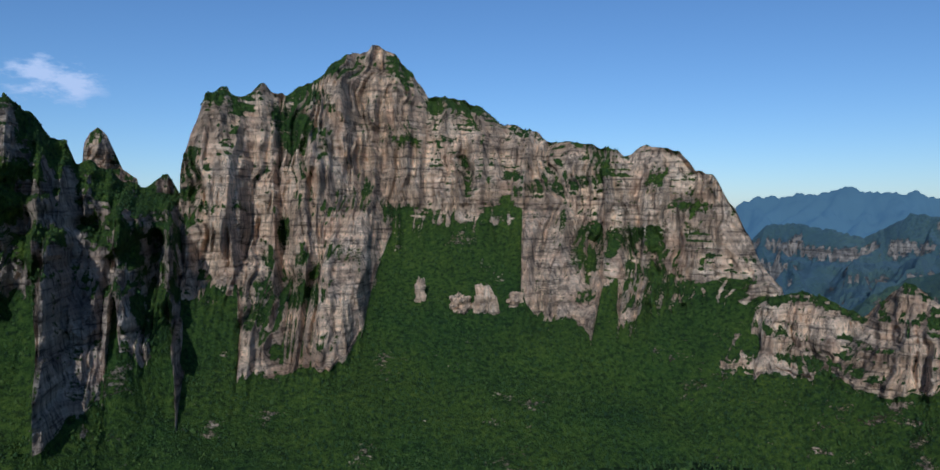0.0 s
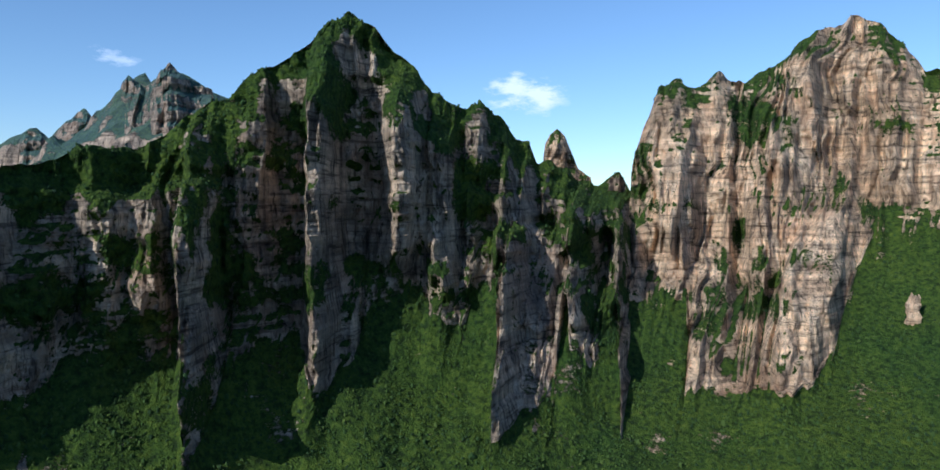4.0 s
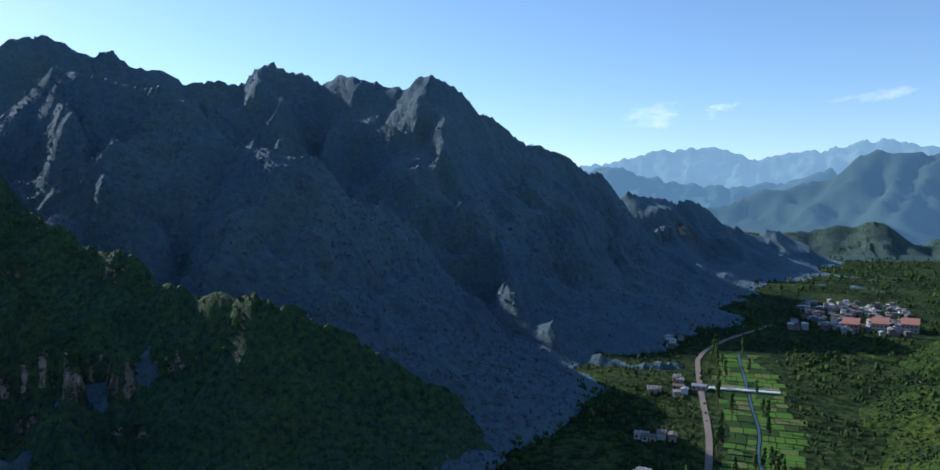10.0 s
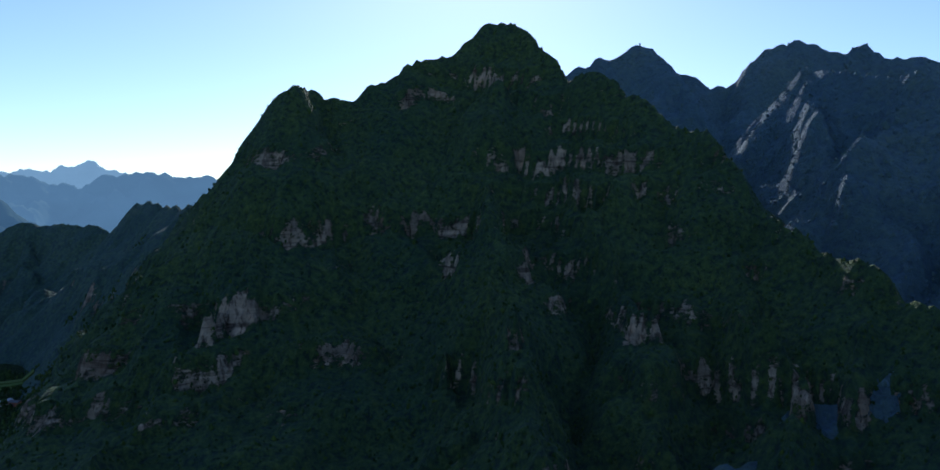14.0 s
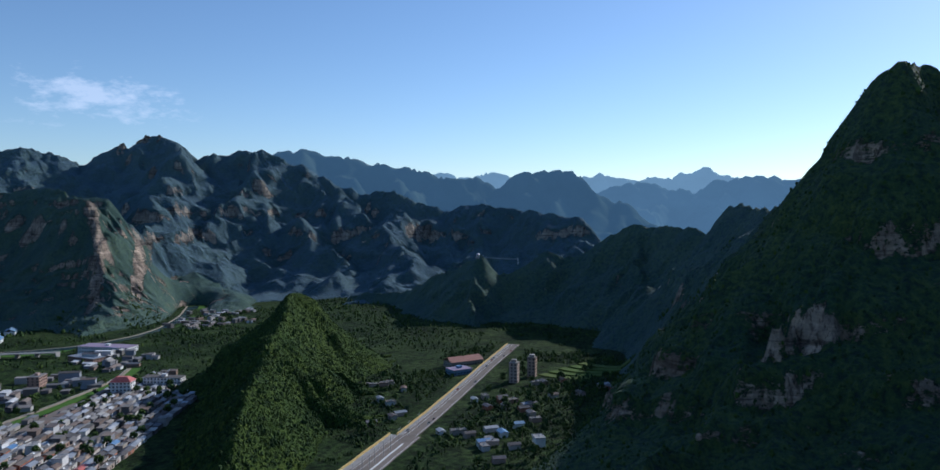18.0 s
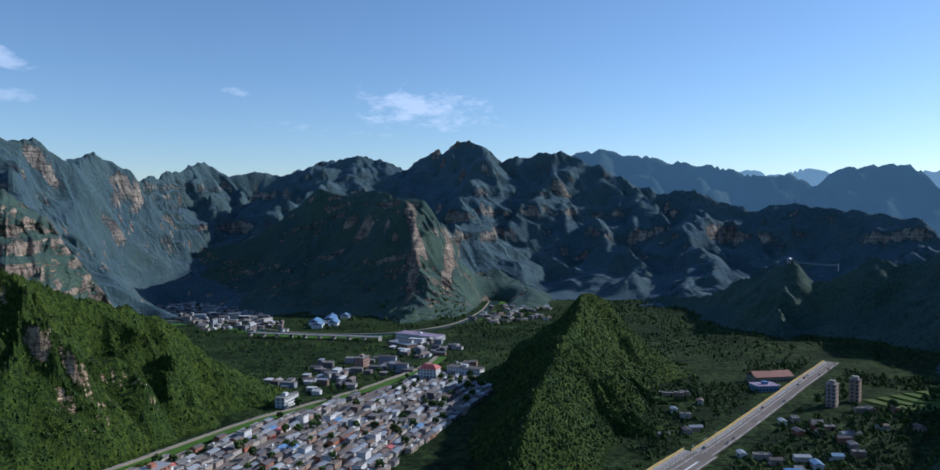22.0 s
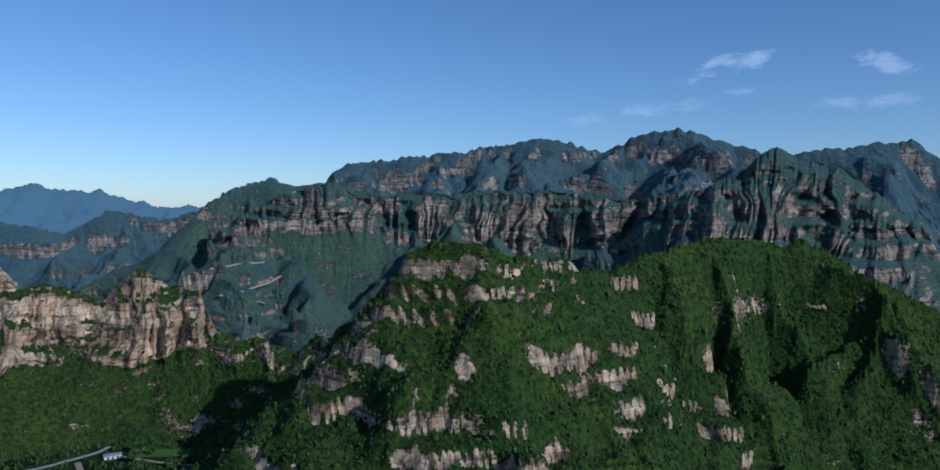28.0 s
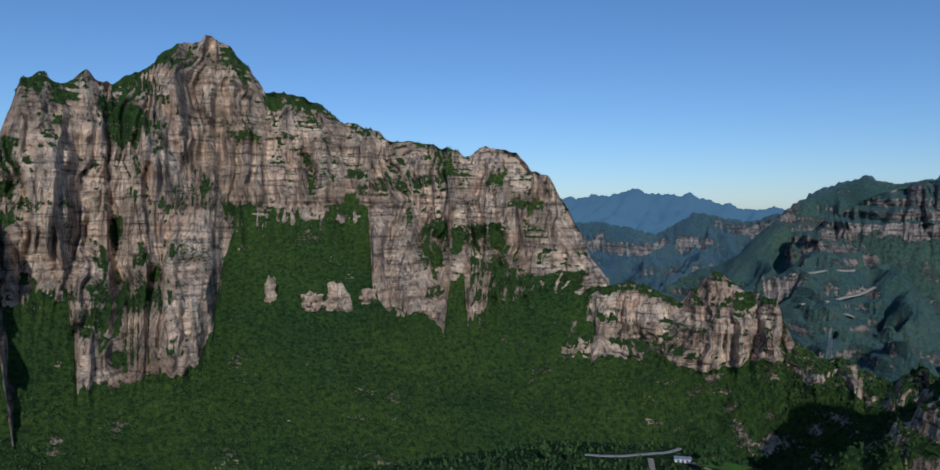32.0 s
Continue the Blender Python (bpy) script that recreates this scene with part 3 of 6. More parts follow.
PATH_A = smooth_line([(170, 470), (189, 463), (217, 466), (241, 468), (262, 488)])
PATH_B = smooth_line([(213, 455), (206, 440), (200, 428), (190, 398), (180, 360)])
PATH_C = smooth_line([(238, 442), (244, 415), (252, 380), (268, 366), (293, 360), (318, 330), (340, 296)])
# the valley floor stays open round these: line, half width kept level, width of the slope beside it
CLEAR = ((PATH_A, 16, 40), (PATH_B, 14, 40), (PATH_C[:20], 12, 40), ([(246, 438), (276, 404), (305, 366)], 18, 40), (HIGHWAY, 24, 60), (EMBANK, 7, 26), ([town(-120, -40), town(230, -40)], 68, 30), ([town(230, -20), town(420, -10)], 60, 40), (RIVER, 30, 130), (STREAM, 30, 50), (ROAD_UP, 8, 30),
         ([(-640, -65), (-440, -30)], 26, 40), ([(640, -300), (860, -470)], 60, 130), ([(1180, -350), (1500, -330), (1760, -300)], 60, 280), ([(-1060, 40), (-900, 50)], 60, 60), ([(330, -600), (392, -672)], 30, 40), ([(178, -400), (215, -560), (285, -740)], 52, 70))


def open_floor(X, Y):
    """0 on the level valley floor, rising to 1 beside it."""
    keep = np.ones(X.shape)
    for line, half, side in CLEAR:
        P = np.array(line)
        if P[:, 0].max() + half + side < X.min() or P[:, 0].min() - half - side > X.max() or P[:, 1].max() + half + side < Y.min() or P[:, 1].min() - half - side > Y.max():
            continue
        d = np.full(X.shape, 1e9)
        for (ax, ay), (bx, by) in zip(P[:-1], P[1:]):
            t = np.clip(((X - ax) * (bx - ax) + (Y - ay) * (by - ay)) / ((bx - ax) ** 2 + (by - ay) ** 2 + 1e-9), 0, 1)
            d = np.minimum(d, np.hypot(X - ax - t * (bx - ax), Y - ay - t * (by - ay)))
        u = np.clip((d - half) / side, 0, 1)
        keep = np.minimum(keep, u * (2 - u) if side < 90 else u ** 0.8)
    return keep


# ---- ground ----
def ground_sheet():
    rings = np.r_[np.linspace(0, 1000, 90), np.geomspace(1020, 4950, 40)]
    az = np.linspace(0, 2 * np.pi, 241)
    X, Y = HUB[0] + rings[:, None] * -np.sin(az), HUB[1] + rings[:, None] * np.cos(az)
    Z = floor_z(X, Y) + 1.2 * fbm(X / 90, Y / 90, 0.0, 3, 4)
    me = mesh_of("ground", np.stack([X, Y, Z], -1).reshape(-1, 3), grid_quads(len(rings), 241), (FIELD,))
    return tagged(new("ground", me), "green valley floor of scrub, orchards and fields", "ground", kind="structure")


def field_material():
    m, nt, bsdf = nodes_of("valley_ground")
    plain = scaled(nt, 1, 1, 1)
    a = noise_tex(nt, plain, 0.02, 5)
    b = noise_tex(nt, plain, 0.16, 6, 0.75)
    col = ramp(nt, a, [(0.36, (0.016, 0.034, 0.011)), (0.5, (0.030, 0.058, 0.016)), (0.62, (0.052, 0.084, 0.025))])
    # Hollows between clumps are darkened here, shade put into the ground colour.
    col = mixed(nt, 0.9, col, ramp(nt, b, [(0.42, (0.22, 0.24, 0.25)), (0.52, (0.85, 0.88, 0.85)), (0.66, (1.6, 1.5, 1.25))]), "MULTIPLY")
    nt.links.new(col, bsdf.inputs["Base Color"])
    bsdf.inputs["Roughness"].default_value = 0.95
    bsdf.inputs["Specular IOR Level"].default_value = 0.1
    bump = node(nt, "ShaderNodeBump", Strength=1.0, Distance=4.0)
    nt.links.new(b, bump.inputs["Height"])
    nt.links.new(bump.outputs[0], bsdf.inputs["Normal"])
    return m


FIELD = field_material()
ground_sheet()

# ---- mountains, round the valley ----
SCREE = [(-30, 540, 700, 70), (-22, 520, 740, 120), (-12, 450, 800, 190), (0, 420, 790, 185), (8, 410, 740, 170), (17, 380, 640, 130)]
mountain("cliff_mountain", "tall sheer limestone peak with pale fluted cliffs above a wooded slope", [(-27.2, 740, 95), (-25.8, 746, 117), (-24.0, 754, 171), (-22.5, 760, 199), (-21.2, 766, 206), (-20.1, 770, 223), (-17.7, 789, 228), (-15.9, 802, 225), (-12.2, 829, 239), (-9.6, 848, 246), (-8.0, 860, 261), (-6.4, 859, 266), (-4.5, 857, 289), (-2.7, 855, 297), (-0.8, 854, 293), (0.3, 853, 320), (1.7, 851, 344), (3.3, 850, 357), (4.3, 835, 339), (6.0, 812, 325), (7.7, 788, 298), (9.6, 762, 281), (11.0, 741, 288), (12.2, 730, 272), (13.7, 716, 277), (14.9, 705, 268), (16.5, 690, 213)],
         [(-27.7, 700, 95), (-25.8, 721, 95), (-22.2, 707, 89), (-20.3, 691, 80), (-18.3, 690, 84), (-16.6, 662, 68), (-16.1, 700, 108), (-15.0, 700, 105), (-14.7, 643, 62), (-12.7, 656, 75), (-10.1, 659, 81), (-9.1, 668, 95), (-8.6, 774, 166), (-4.9, 769, 166), (-0.3, 765, 164), (1.4, 745, 154), (2.1, 705, 126), (2.5, 668, 100), (2.7, 623, 73), (3.3, 614, 66), (3.6, 586, 54), (7.4, 562, 47), (9.2, 557, 49), (10.4, 550, 50), (11.1, 530, 44), (11.5, 524, 38), (11.8, 560, 70), (12.2, 628, 100), (13.9, 637, 114), (14.5, 622, 105), (16.8, 606, 103)],
         cols=580, rows=(56, 210, 22), apron=SCREE, ribs=(13, 44), lean_back=3.6, patch=0.36, lush=0.05, seed=3, bushes=1.0, ends=1.2, beds=(38, 0.18, 0.6), flutes=8.0, crack=5.0, blocks=3.0, slope=(0.48, 0.76), cap=0.88, rough=2.6,
         saw=((5.2, 2.2, 0.4, 22), (9.8, 1.8, 0.35, 16), (12.7, 1.6, 0.4, 16), (7.4, 1.2, 0.3, 13), (3.0, 1.2, 0.35, 17), (-0.6, 1.5, 0.3, 12), (-5.3, 2.0, 0.3, 14),
              (-8.9, 1.5, 0.3, 14), (-12.0, 1.5, 0.3, 13), (-14.9, 1.5, 0.4, 18), (-19.0, 1.5, 0.4, 15)),
         spurs=((5.2, 1.6, 14, 0, 0.95), (-8.9, 1.2, 10, 0, 0.7), (-19.0, 1.3, 10, 0, 0.8)))
mountain("rib_mountain", "steep limestone mountain with shadowed ribs and green crest", [(16.6, 690, 177), (17.5, 678, 196), (18.6, 664, 186), (20.2, 643, 190), (22.1, 619, 203), (23.0, 608, 205), (23.6, 602, 220), (24.4, 594, 217), (25.5, 581, 236), (26.7, 569, 244), (27.9, 556, 238), (29.5, 540, 246), (30.1, 537, 244), (31.2, 532, 258), (32.9, 524, 273), (34.2, 519, 288), (36.1, 510, 296), (37.6, 503, 283), (39.2, 495, 264), (41.4, 485, 249), (44.3, 472, 235), (46.4, 462, 219), (48.9, 448, 204), (52.0, 430, 196), (54.7, 414, 189), (57.0, 401, 182), (58.8, 390, 172), (60.5, 379, 169), (61.6, 372, 160), (61.9, 370, 141), (63.6, 359, 128), (64.9, 350, 109)],
         [(14.4, 630, 106), (16.3, 562, 90), (17.4, 526, 82), (17.7, 519, 66), (19.3, 513, 68), (19.7, 530, 92), (20.0, 523, 88), (20.2, 485, 52), (22.0, 470, 51), (23.2, 454, 44), (23.9, 444, 38), (24.3, 490, 78), (24.7, 526, 113), (26.5, 517, 112), (27.0, 498, 95), (28.3, 492, 94), (29.6, 495, 100), (30.2, 505, 115), (30.8, 507, 120), (33.3, 495, 119), (34.3, 480, 109), (34.7, 457, 84), (35.9, 448, 78), (36.5, 427, 62), (37.3, 430, 66), (38.1, 440, 81), (38.8, 453, 97), (39.8, 446, 93), (41.7, 430, 85), (43.4, 416, 83), (44.0, 390, 58), (44.6, 375, 44), (45.4, 375, 48), (46.2, 409, 82), (47.4, 413, 92), (49.4, 398, 85), (50.7, 392, 83), (54.7, 385, 90), (56.3, 375, 84), (58.9, 368, 84), (61.6, 365, 90), (63.1, 359, 90), (63.5, 342, 70), (65.6, 336, 72)],
         cols=600, rows=(56, 210, 22), apron=[(13, 400, 640, 130), (22, 370, 560, 140), (36, 330, 500, 140), (50, 280, 430, 125), (67, 250, 360, 110)],
         ribs=(6, 27), material=ROCK_RIB, blocks=3.0, seed=5, bushes=1.0, ends=2.0, beds=(24, 0.6, 0.6), flutes=3.2, slope=(0.42, 0.66), cap=0.70, shelf=0.30, rough=4.0, lean_back=2.6, lush=0.26, overgrown=(38, 0.26), patch=0.5,
         nose=0.45, low_ribs=0.25, saw=((16.3, 0.6, 0.9, 22), (19.2, 0.7, 0.9, 26), (24.0, 0.9, 1.0, 34), (29.2, 1.4, 0.9, 30), (31.6, 1.6, 1.0, 40), (37.6, 0.9, 1.1, 32), (42.0, 0.7, 0.9, 8),
              (45.8, 0.9, 1.1, 34), (52.0, 0.8, 1.0, 8), (58.5, 0.8, 1.0, 10), (63.0, 0.7, 0.9, 12)),
         spurs=((45.6, 1.2, 10, 0, 0.95), (37.4, 1.2, 10, 0, 0.9), (23.9, 1.5, 10, 0, 0.9), (19.2, 1.3, 8, 0, 0.95)), crown=(0.84, 0.7))
mountain("rock_tower", "slim pale rock tower standing in the saddle", [(20.0, 760, 195), (21.0, 760, 203), (21.4, 760, 217), (22.0, 760, 237), (22.6, 760, 243), (23.1, 760, 239), (23.5, 760, 229)], run=0.25, lift=0.6,
         cols=60, rows=(14, 60, 14), ribs=(4, 20), skirt=120, seed=8, ends=0.8, back=90, jag=2)
mountain("low_crag", "low pink and tan limestone crag rising from the woods", [(-54.6, 490, 70), (-53.3, 505, 70), (-51.1, 530, 61), (-48.8, 555, 60), (-46.4, 580, 53), (-42.6, 620, 54), (-40.5, 638, 57), (-39.8, 644, 69), (-39.3, 648, 84), (-37.3, 665, 93), (-36.4, 673, 98), (-34.9, 685, 112), (-34.0, 687, 105), (-32.5, 689, 81), (-31.6, 690, 83), (-30.1, 693, 95), (-28.7, 695, 99), (-27.2, 700, 95), (-24.8, 709, 73), (-23.4, 714, 64), (-21.8, 720, 46), (-21.1, 720, 40)],
         [(-54.8, 465, 64), (-51.2, 505, 55), (-46.5, 555, 47), (-42.7, 595, 50), (-40.3, 612, 52), (-36.5, 640, 42), (-30.7, 657, 41), (-26.8, 668, 37), (-23.9, 681, 29), (-21.1, 690, 28)], cols=420, rows=(60, 90, 24), apron=[(-58, 330, 500, 82), (-45, 450, 590, 75), (-36, 540, 660, 75), (-20, 545, 700, 75)],
         ribs=(12, 26), seed=11, bushes=0.8, back=160, ends=2.5, beds=(20, 0.3, 0.6), jag=5, flutes=4.0, slope=(0.56, 0.84), rough=4.0)
HILL = [(249.5, 740, 2), (253.1, 716, 28), (256.8, 693, 46), (260.8, 669, 69), (264.4, 648, 87), (268.1, 627, 105), (270.9, 611, 121), (273.7, 596, 140), (276.6, 580, 144), (280.2, 543, 144), (282.5, 520, 141), (286.1, 482, 130), (289.2, 450, 129), (291.0, 439, 137), (294.0, 419, 140), (297.0, 400, 143), (300.4, 408, 143), (303.7, 416, 137), (304.5, 418, 131), (305.3, 420, 118), (306.2, 423, 108), (307.7, 430, 92), (309.9, 440, 85)] + [(312, 448, 66), (314.5, 455, 42), (317, 464, 12)]
mound("ledge_bluff", "broken limestone bluff with bushy ledges", [r for r in HILL if r[0] > 284.0], 1.35, 0.6, 0,
      cell=2.4, seed=14, gullies=(5, 38), broken=70.0, ledges=(12, 2.4), reach=240, bushes=1.0, slope=(0.30, 0.46), bowl=1.7, jag=5, patch=0.2, bare=(80, 0.22))
SPURS = ([(273.7, 596, 138), (269.5, 570, 108), (266, 553, 62), (263.5, 543, 14)], [(276.6, 580, 142), (274, 545, 106), (271.5, 510, 60), (269.3, 486, 12)],
         [(280.2, 543, 142), (277.8, 500, 100), (275, 455, 52), (272.5, 415, 4)], [(284, 505, 134), (281.8, 455, 90), (279.5, 405, 42), (277.5, 365, -3)],
         [(270.5, 613, 118), (266.5, 596, 84), (262.5, 582, 40), (259.5, 580, 4)],
         [(265, 645, 86), (261.5, 632, 56), (258, 622, 18)], [(259, 680, 58), (256, 668, 30), (253, 664, 0)],
         [(276.6, 580, 142), (281, 610, 90), (284, 640, 40)], [(271, 611, 120), (274, 660, 60), (276, 700, 10)])
mound("green_hill", "bushy green hill with scattered pale outcrops above the town", [r for r in HILL if r[0] < 287.0], 1.7, 0.46, 0, arms=SPURS, arm_pitch=0.9,
      cell=2.6, seed=15, gullies=(15, 46), ledges=(8, 0.6), reach=270, category="hill", bowl=1.3, slope=(0.20, 0.32), patch=0.16, bushes=0.8)
mound("sunward_mountain", "dark wooded mountain seen against the light", [(111.7, 430, 52), (117.3, 418, 80), (121.0, 415, 91), (125.0, 411, 104), (126.7, 411, 111), (130.6, 432, 116), (134.0, 450, 122), (138.1, 470, 139), (140.7, 490, 141), (143.3, 509, 159), (145.9, 529, 176), (147.0, 537, 194), (148.5, 548, 215), (150.6, 563, 221), (152.1, 571, 234), (154.1, 582, 254), (157.5, 602, 271), (159.9, 616, 275), (162.3, 630, 302), (163.7, 639, 322), (165.3, 649, 329), (167.2, 641, 322), (169.3, 631, 297), (173.2, 609, 283), (176.2, 592, 251), (177.0, 591, 255), (180.3, 600, 260), (181.4, 560, 259), (183.1, 577, 245), (184.4, 589, 225), (185.6, 601, 197), (187.1, 616, 183), (189.7, 640, 162)], 1.55, 1.1, 80,
      arms=([(162, 632, 300), (160, 560, 210), (155, 480, 140), (150, 400, 88), (146, 330, 50)], [(150.6, 563, 218), (147, 500, 140), (142, 420, 100), (138, 350, 60)]),
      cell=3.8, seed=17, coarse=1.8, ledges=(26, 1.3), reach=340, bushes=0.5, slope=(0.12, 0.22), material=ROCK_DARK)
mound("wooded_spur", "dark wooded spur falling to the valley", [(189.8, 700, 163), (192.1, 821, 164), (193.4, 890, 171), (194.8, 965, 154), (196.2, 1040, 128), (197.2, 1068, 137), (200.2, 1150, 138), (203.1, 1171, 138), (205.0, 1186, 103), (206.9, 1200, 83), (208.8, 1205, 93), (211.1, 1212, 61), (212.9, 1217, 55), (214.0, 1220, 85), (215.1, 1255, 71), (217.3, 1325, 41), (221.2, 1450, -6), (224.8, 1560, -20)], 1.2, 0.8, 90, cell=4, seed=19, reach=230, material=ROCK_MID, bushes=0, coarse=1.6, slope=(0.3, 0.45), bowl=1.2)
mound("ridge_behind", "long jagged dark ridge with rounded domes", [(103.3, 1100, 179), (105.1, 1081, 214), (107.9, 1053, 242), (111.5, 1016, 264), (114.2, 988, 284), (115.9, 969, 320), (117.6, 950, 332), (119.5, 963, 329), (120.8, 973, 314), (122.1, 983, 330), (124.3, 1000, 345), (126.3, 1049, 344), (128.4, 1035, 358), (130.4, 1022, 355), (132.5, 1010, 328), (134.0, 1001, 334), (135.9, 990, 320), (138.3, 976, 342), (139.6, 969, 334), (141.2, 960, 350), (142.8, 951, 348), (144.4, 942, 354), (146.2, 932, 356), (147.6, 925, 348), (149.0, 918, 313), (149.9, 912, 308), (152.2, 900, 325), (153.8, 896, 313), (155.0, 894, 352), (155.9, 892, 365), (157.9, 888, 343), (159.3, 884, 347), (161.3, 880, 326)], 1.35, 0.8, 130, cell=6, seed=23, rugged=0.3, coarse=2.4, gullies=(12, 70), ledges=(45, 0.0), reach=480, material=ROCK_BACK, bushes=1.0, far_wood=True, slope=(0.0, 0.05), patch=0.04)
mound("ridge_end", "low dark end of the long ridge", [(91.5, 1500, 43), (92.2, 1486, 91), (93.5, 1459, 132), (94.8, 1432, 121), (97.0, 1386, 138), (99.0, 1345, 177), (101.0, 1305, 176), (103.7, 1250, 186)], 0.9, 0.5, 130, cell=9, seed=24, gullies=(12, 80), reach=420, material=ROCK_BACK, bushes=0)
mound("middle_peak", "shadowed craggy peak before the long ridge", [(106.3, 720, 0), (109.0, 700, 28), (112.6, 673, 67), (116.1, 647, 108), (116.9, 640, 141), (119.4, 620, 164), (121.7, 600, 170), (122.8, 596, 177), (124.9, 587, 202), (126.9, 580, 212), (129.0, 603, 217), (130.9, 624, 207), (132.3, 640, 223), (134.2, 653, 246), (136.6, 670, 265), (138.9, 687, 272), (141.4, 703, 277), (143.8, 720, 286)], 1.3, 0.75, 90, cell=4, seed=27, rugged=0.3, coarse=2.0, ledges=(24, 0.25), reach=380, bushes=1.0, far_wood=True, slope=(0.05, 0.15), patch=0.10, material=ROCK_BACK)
mound("foothill", "green foothill with a rock knob above the river", [(65.1, 560, 149), (65.6, 563, 144), (69.1, 582, 126), (71.3, 594, 112), (72.3, 600, 113), (73.6, 617, 87), (78.4, 680, 56), (83.3, 727, 36), (86.7, 760, 25), (88.8, 680, 18), (89.8, 640, 1)], 1.1, 0.42, 70, arm_pitch=0.95, arms=([(71, 600, 112), (74, 560, 78), (77, 520, 38), (79, 490, 6)], [(76, 650, 75), (79, 620, 48), (82, 600, 15)], [(67, 575, 130), (69, 510, 96), (71, 455, 52), (73, 410, 12)], [(80, 700, 50), (83, 670, 30), (86, 650, 8)]), cell=3, seed=29, coarse=1.5, ledges=(22, 0.45), reach=260, category="hill", slope=(0.36, 0.52))
mound("rear_peak", "stepped rocky peak standing behind the ribbed mountain", [(44.6, 1000, 282), (46.8, 1000, 298), (49.2, 1000, 315), (50.7, 1000, 324), (52.0, 1000, 342), (53.7, 1053, 323), (55.1, 1095, 334), (57.4, 1165, 289), (58.5, 1200, 302), (60.5, 1233, 258), (61.7, 1251, 279), (63.1, 1273, 251), (64.7, 1299, 253), (67.0, 1335, 223), (68.0, 1350, 198), (71.8, 1393, 184), (74.6, 1425, 149), (77.4, 1457, 118), (81.2, 1500, 79)], 1.2, 0.65, 120, cell=6, seed=31, coarse=1.6, gullies=(10, 70), ledges=(40, 0.95), reach=480, bushes=0, material=ROCK_MID, jag=11, slope=(0.4, 0.6), bare=(150, 0.12))
mountain("stepped_crag", "stepped grey crag with bare pinnacles behind the ribbed mountain", [(49.1, 975, 312), (50.6, 975, 320), (51.3, 975, 330), (52.0, 975, 339), (52.7, 995, 332), (53.5, 1014, 318), (54.3, 1032, 324), (55.0, 1049, 329), (56.3, 1081, 300), (57.1, 1101, 281), (57.7, 1116, 291), (58.4, 1130, 296), (59.5, 1149, 269), (60.3, 1162, 252), (60.8, 1171, 264), (61.5, 1182, 272), (62.0, 1190, 260)], run=0.45, lift=0.55,
         cols=240, rows=(14, 70, 14), ribs=(10, 40), skirt=110, seed=32, ends=0.8, back=120, jag=5, beds=(22, 0.8, 0.5), material=ROCK_MID, crack=2.0, lush=0.12, slope=(0.42, 0.66))
mound("valley_hill", "row of small pointed green hills up the valley", [(77.3, 1700, 75), (79.6, 1689, 89), (81.0, 1682, 116), (82.6, 1674, 132), (85.1, 1661, 89), (87.3, 1649, 141), (89.5, 1638, 128), (92.0, 1624, 121), (94.5, 1610, 108), (96.3, 1600, 54)], 1.0, 0.5, 90, cell=7, seed=33, reach=380, material=ROCK_MID, bushes=0, category="hill")
mound("bluff", "banded limestone bluff rising behind the town", [(234.2, 1720, -31), (234.9, 1708, 9), (236.9, 1674, 80), (238.7, 1643, 148), (240.1, 1620, 182), (243.4, 1640, 189), (246.4, 1760, 208), (248.8, 1840, 200), (250.6, 1900, 224), (253.1, 1959, 194), (256.8, 2050, 129), (261.3, 2155, 43), (265.3, 2250, -79)], 1.15, 0.62, 120,
      arms=([(243.3, 1598, 186), (242.6, 1520, 99), (242.8, 1440, 31), (243.3, 1390, -37)], [(240.1, 1615, 175), (240.1, 1560, 98), (240.2, 1510, 37), (240.3, 1480, -31)], [(237.1, 1650, 88), (235.9, 1625, 43), (234.7, 1600, -14)]),
      cell=4.5, seed=37, coarse=1.6, gullies=(9, 70), ledges=(18, 1.5), reach=420, bushes=0, slope=(0.26, 0.42), bowl=1.2, patch=0.2, material=ROCK_MID, arm_rock=11)
mound("wooded_knoll", "pointed wooded knoll between town and road", [(220.0, 850, -20), (223.5, 818, 22), (226.4, 790, 70), (227.6, 772, 71), (227.6, 720, 62), (228.0, 640, 50),
      (228.6, 560, 42), (229.0, 480, 34), (229.2, 410, 20), (229.0, 350, -4)], 1.0, 0.5, 80, cell=2.8, seed=39, gullies=(10, 52), coarse=1.5, reach=230, slope=(0.2, 0.4), category="hill", bowl=1.12, bushes=0.9)
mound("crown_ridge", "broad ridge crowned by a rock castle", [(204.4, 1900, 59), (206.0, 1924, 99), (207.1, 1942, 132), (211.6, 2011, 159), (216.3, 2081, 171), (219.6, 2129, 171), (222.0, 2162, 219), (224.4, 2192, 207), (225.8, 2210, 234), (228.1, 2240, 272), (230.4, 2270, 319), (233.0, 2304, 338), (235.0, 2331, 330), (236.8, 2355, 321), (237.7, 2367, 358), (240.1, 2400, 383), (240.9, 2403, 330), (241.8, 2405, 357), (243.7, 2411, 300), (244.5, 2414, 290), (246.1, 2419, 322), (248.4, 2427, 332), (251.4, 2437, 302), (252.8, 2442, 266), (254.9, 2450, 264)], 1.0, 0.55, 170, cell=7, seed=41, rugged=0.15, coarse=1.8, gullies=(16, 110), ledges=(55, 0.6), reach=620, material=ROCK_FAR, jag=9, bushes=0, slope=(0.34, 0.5))
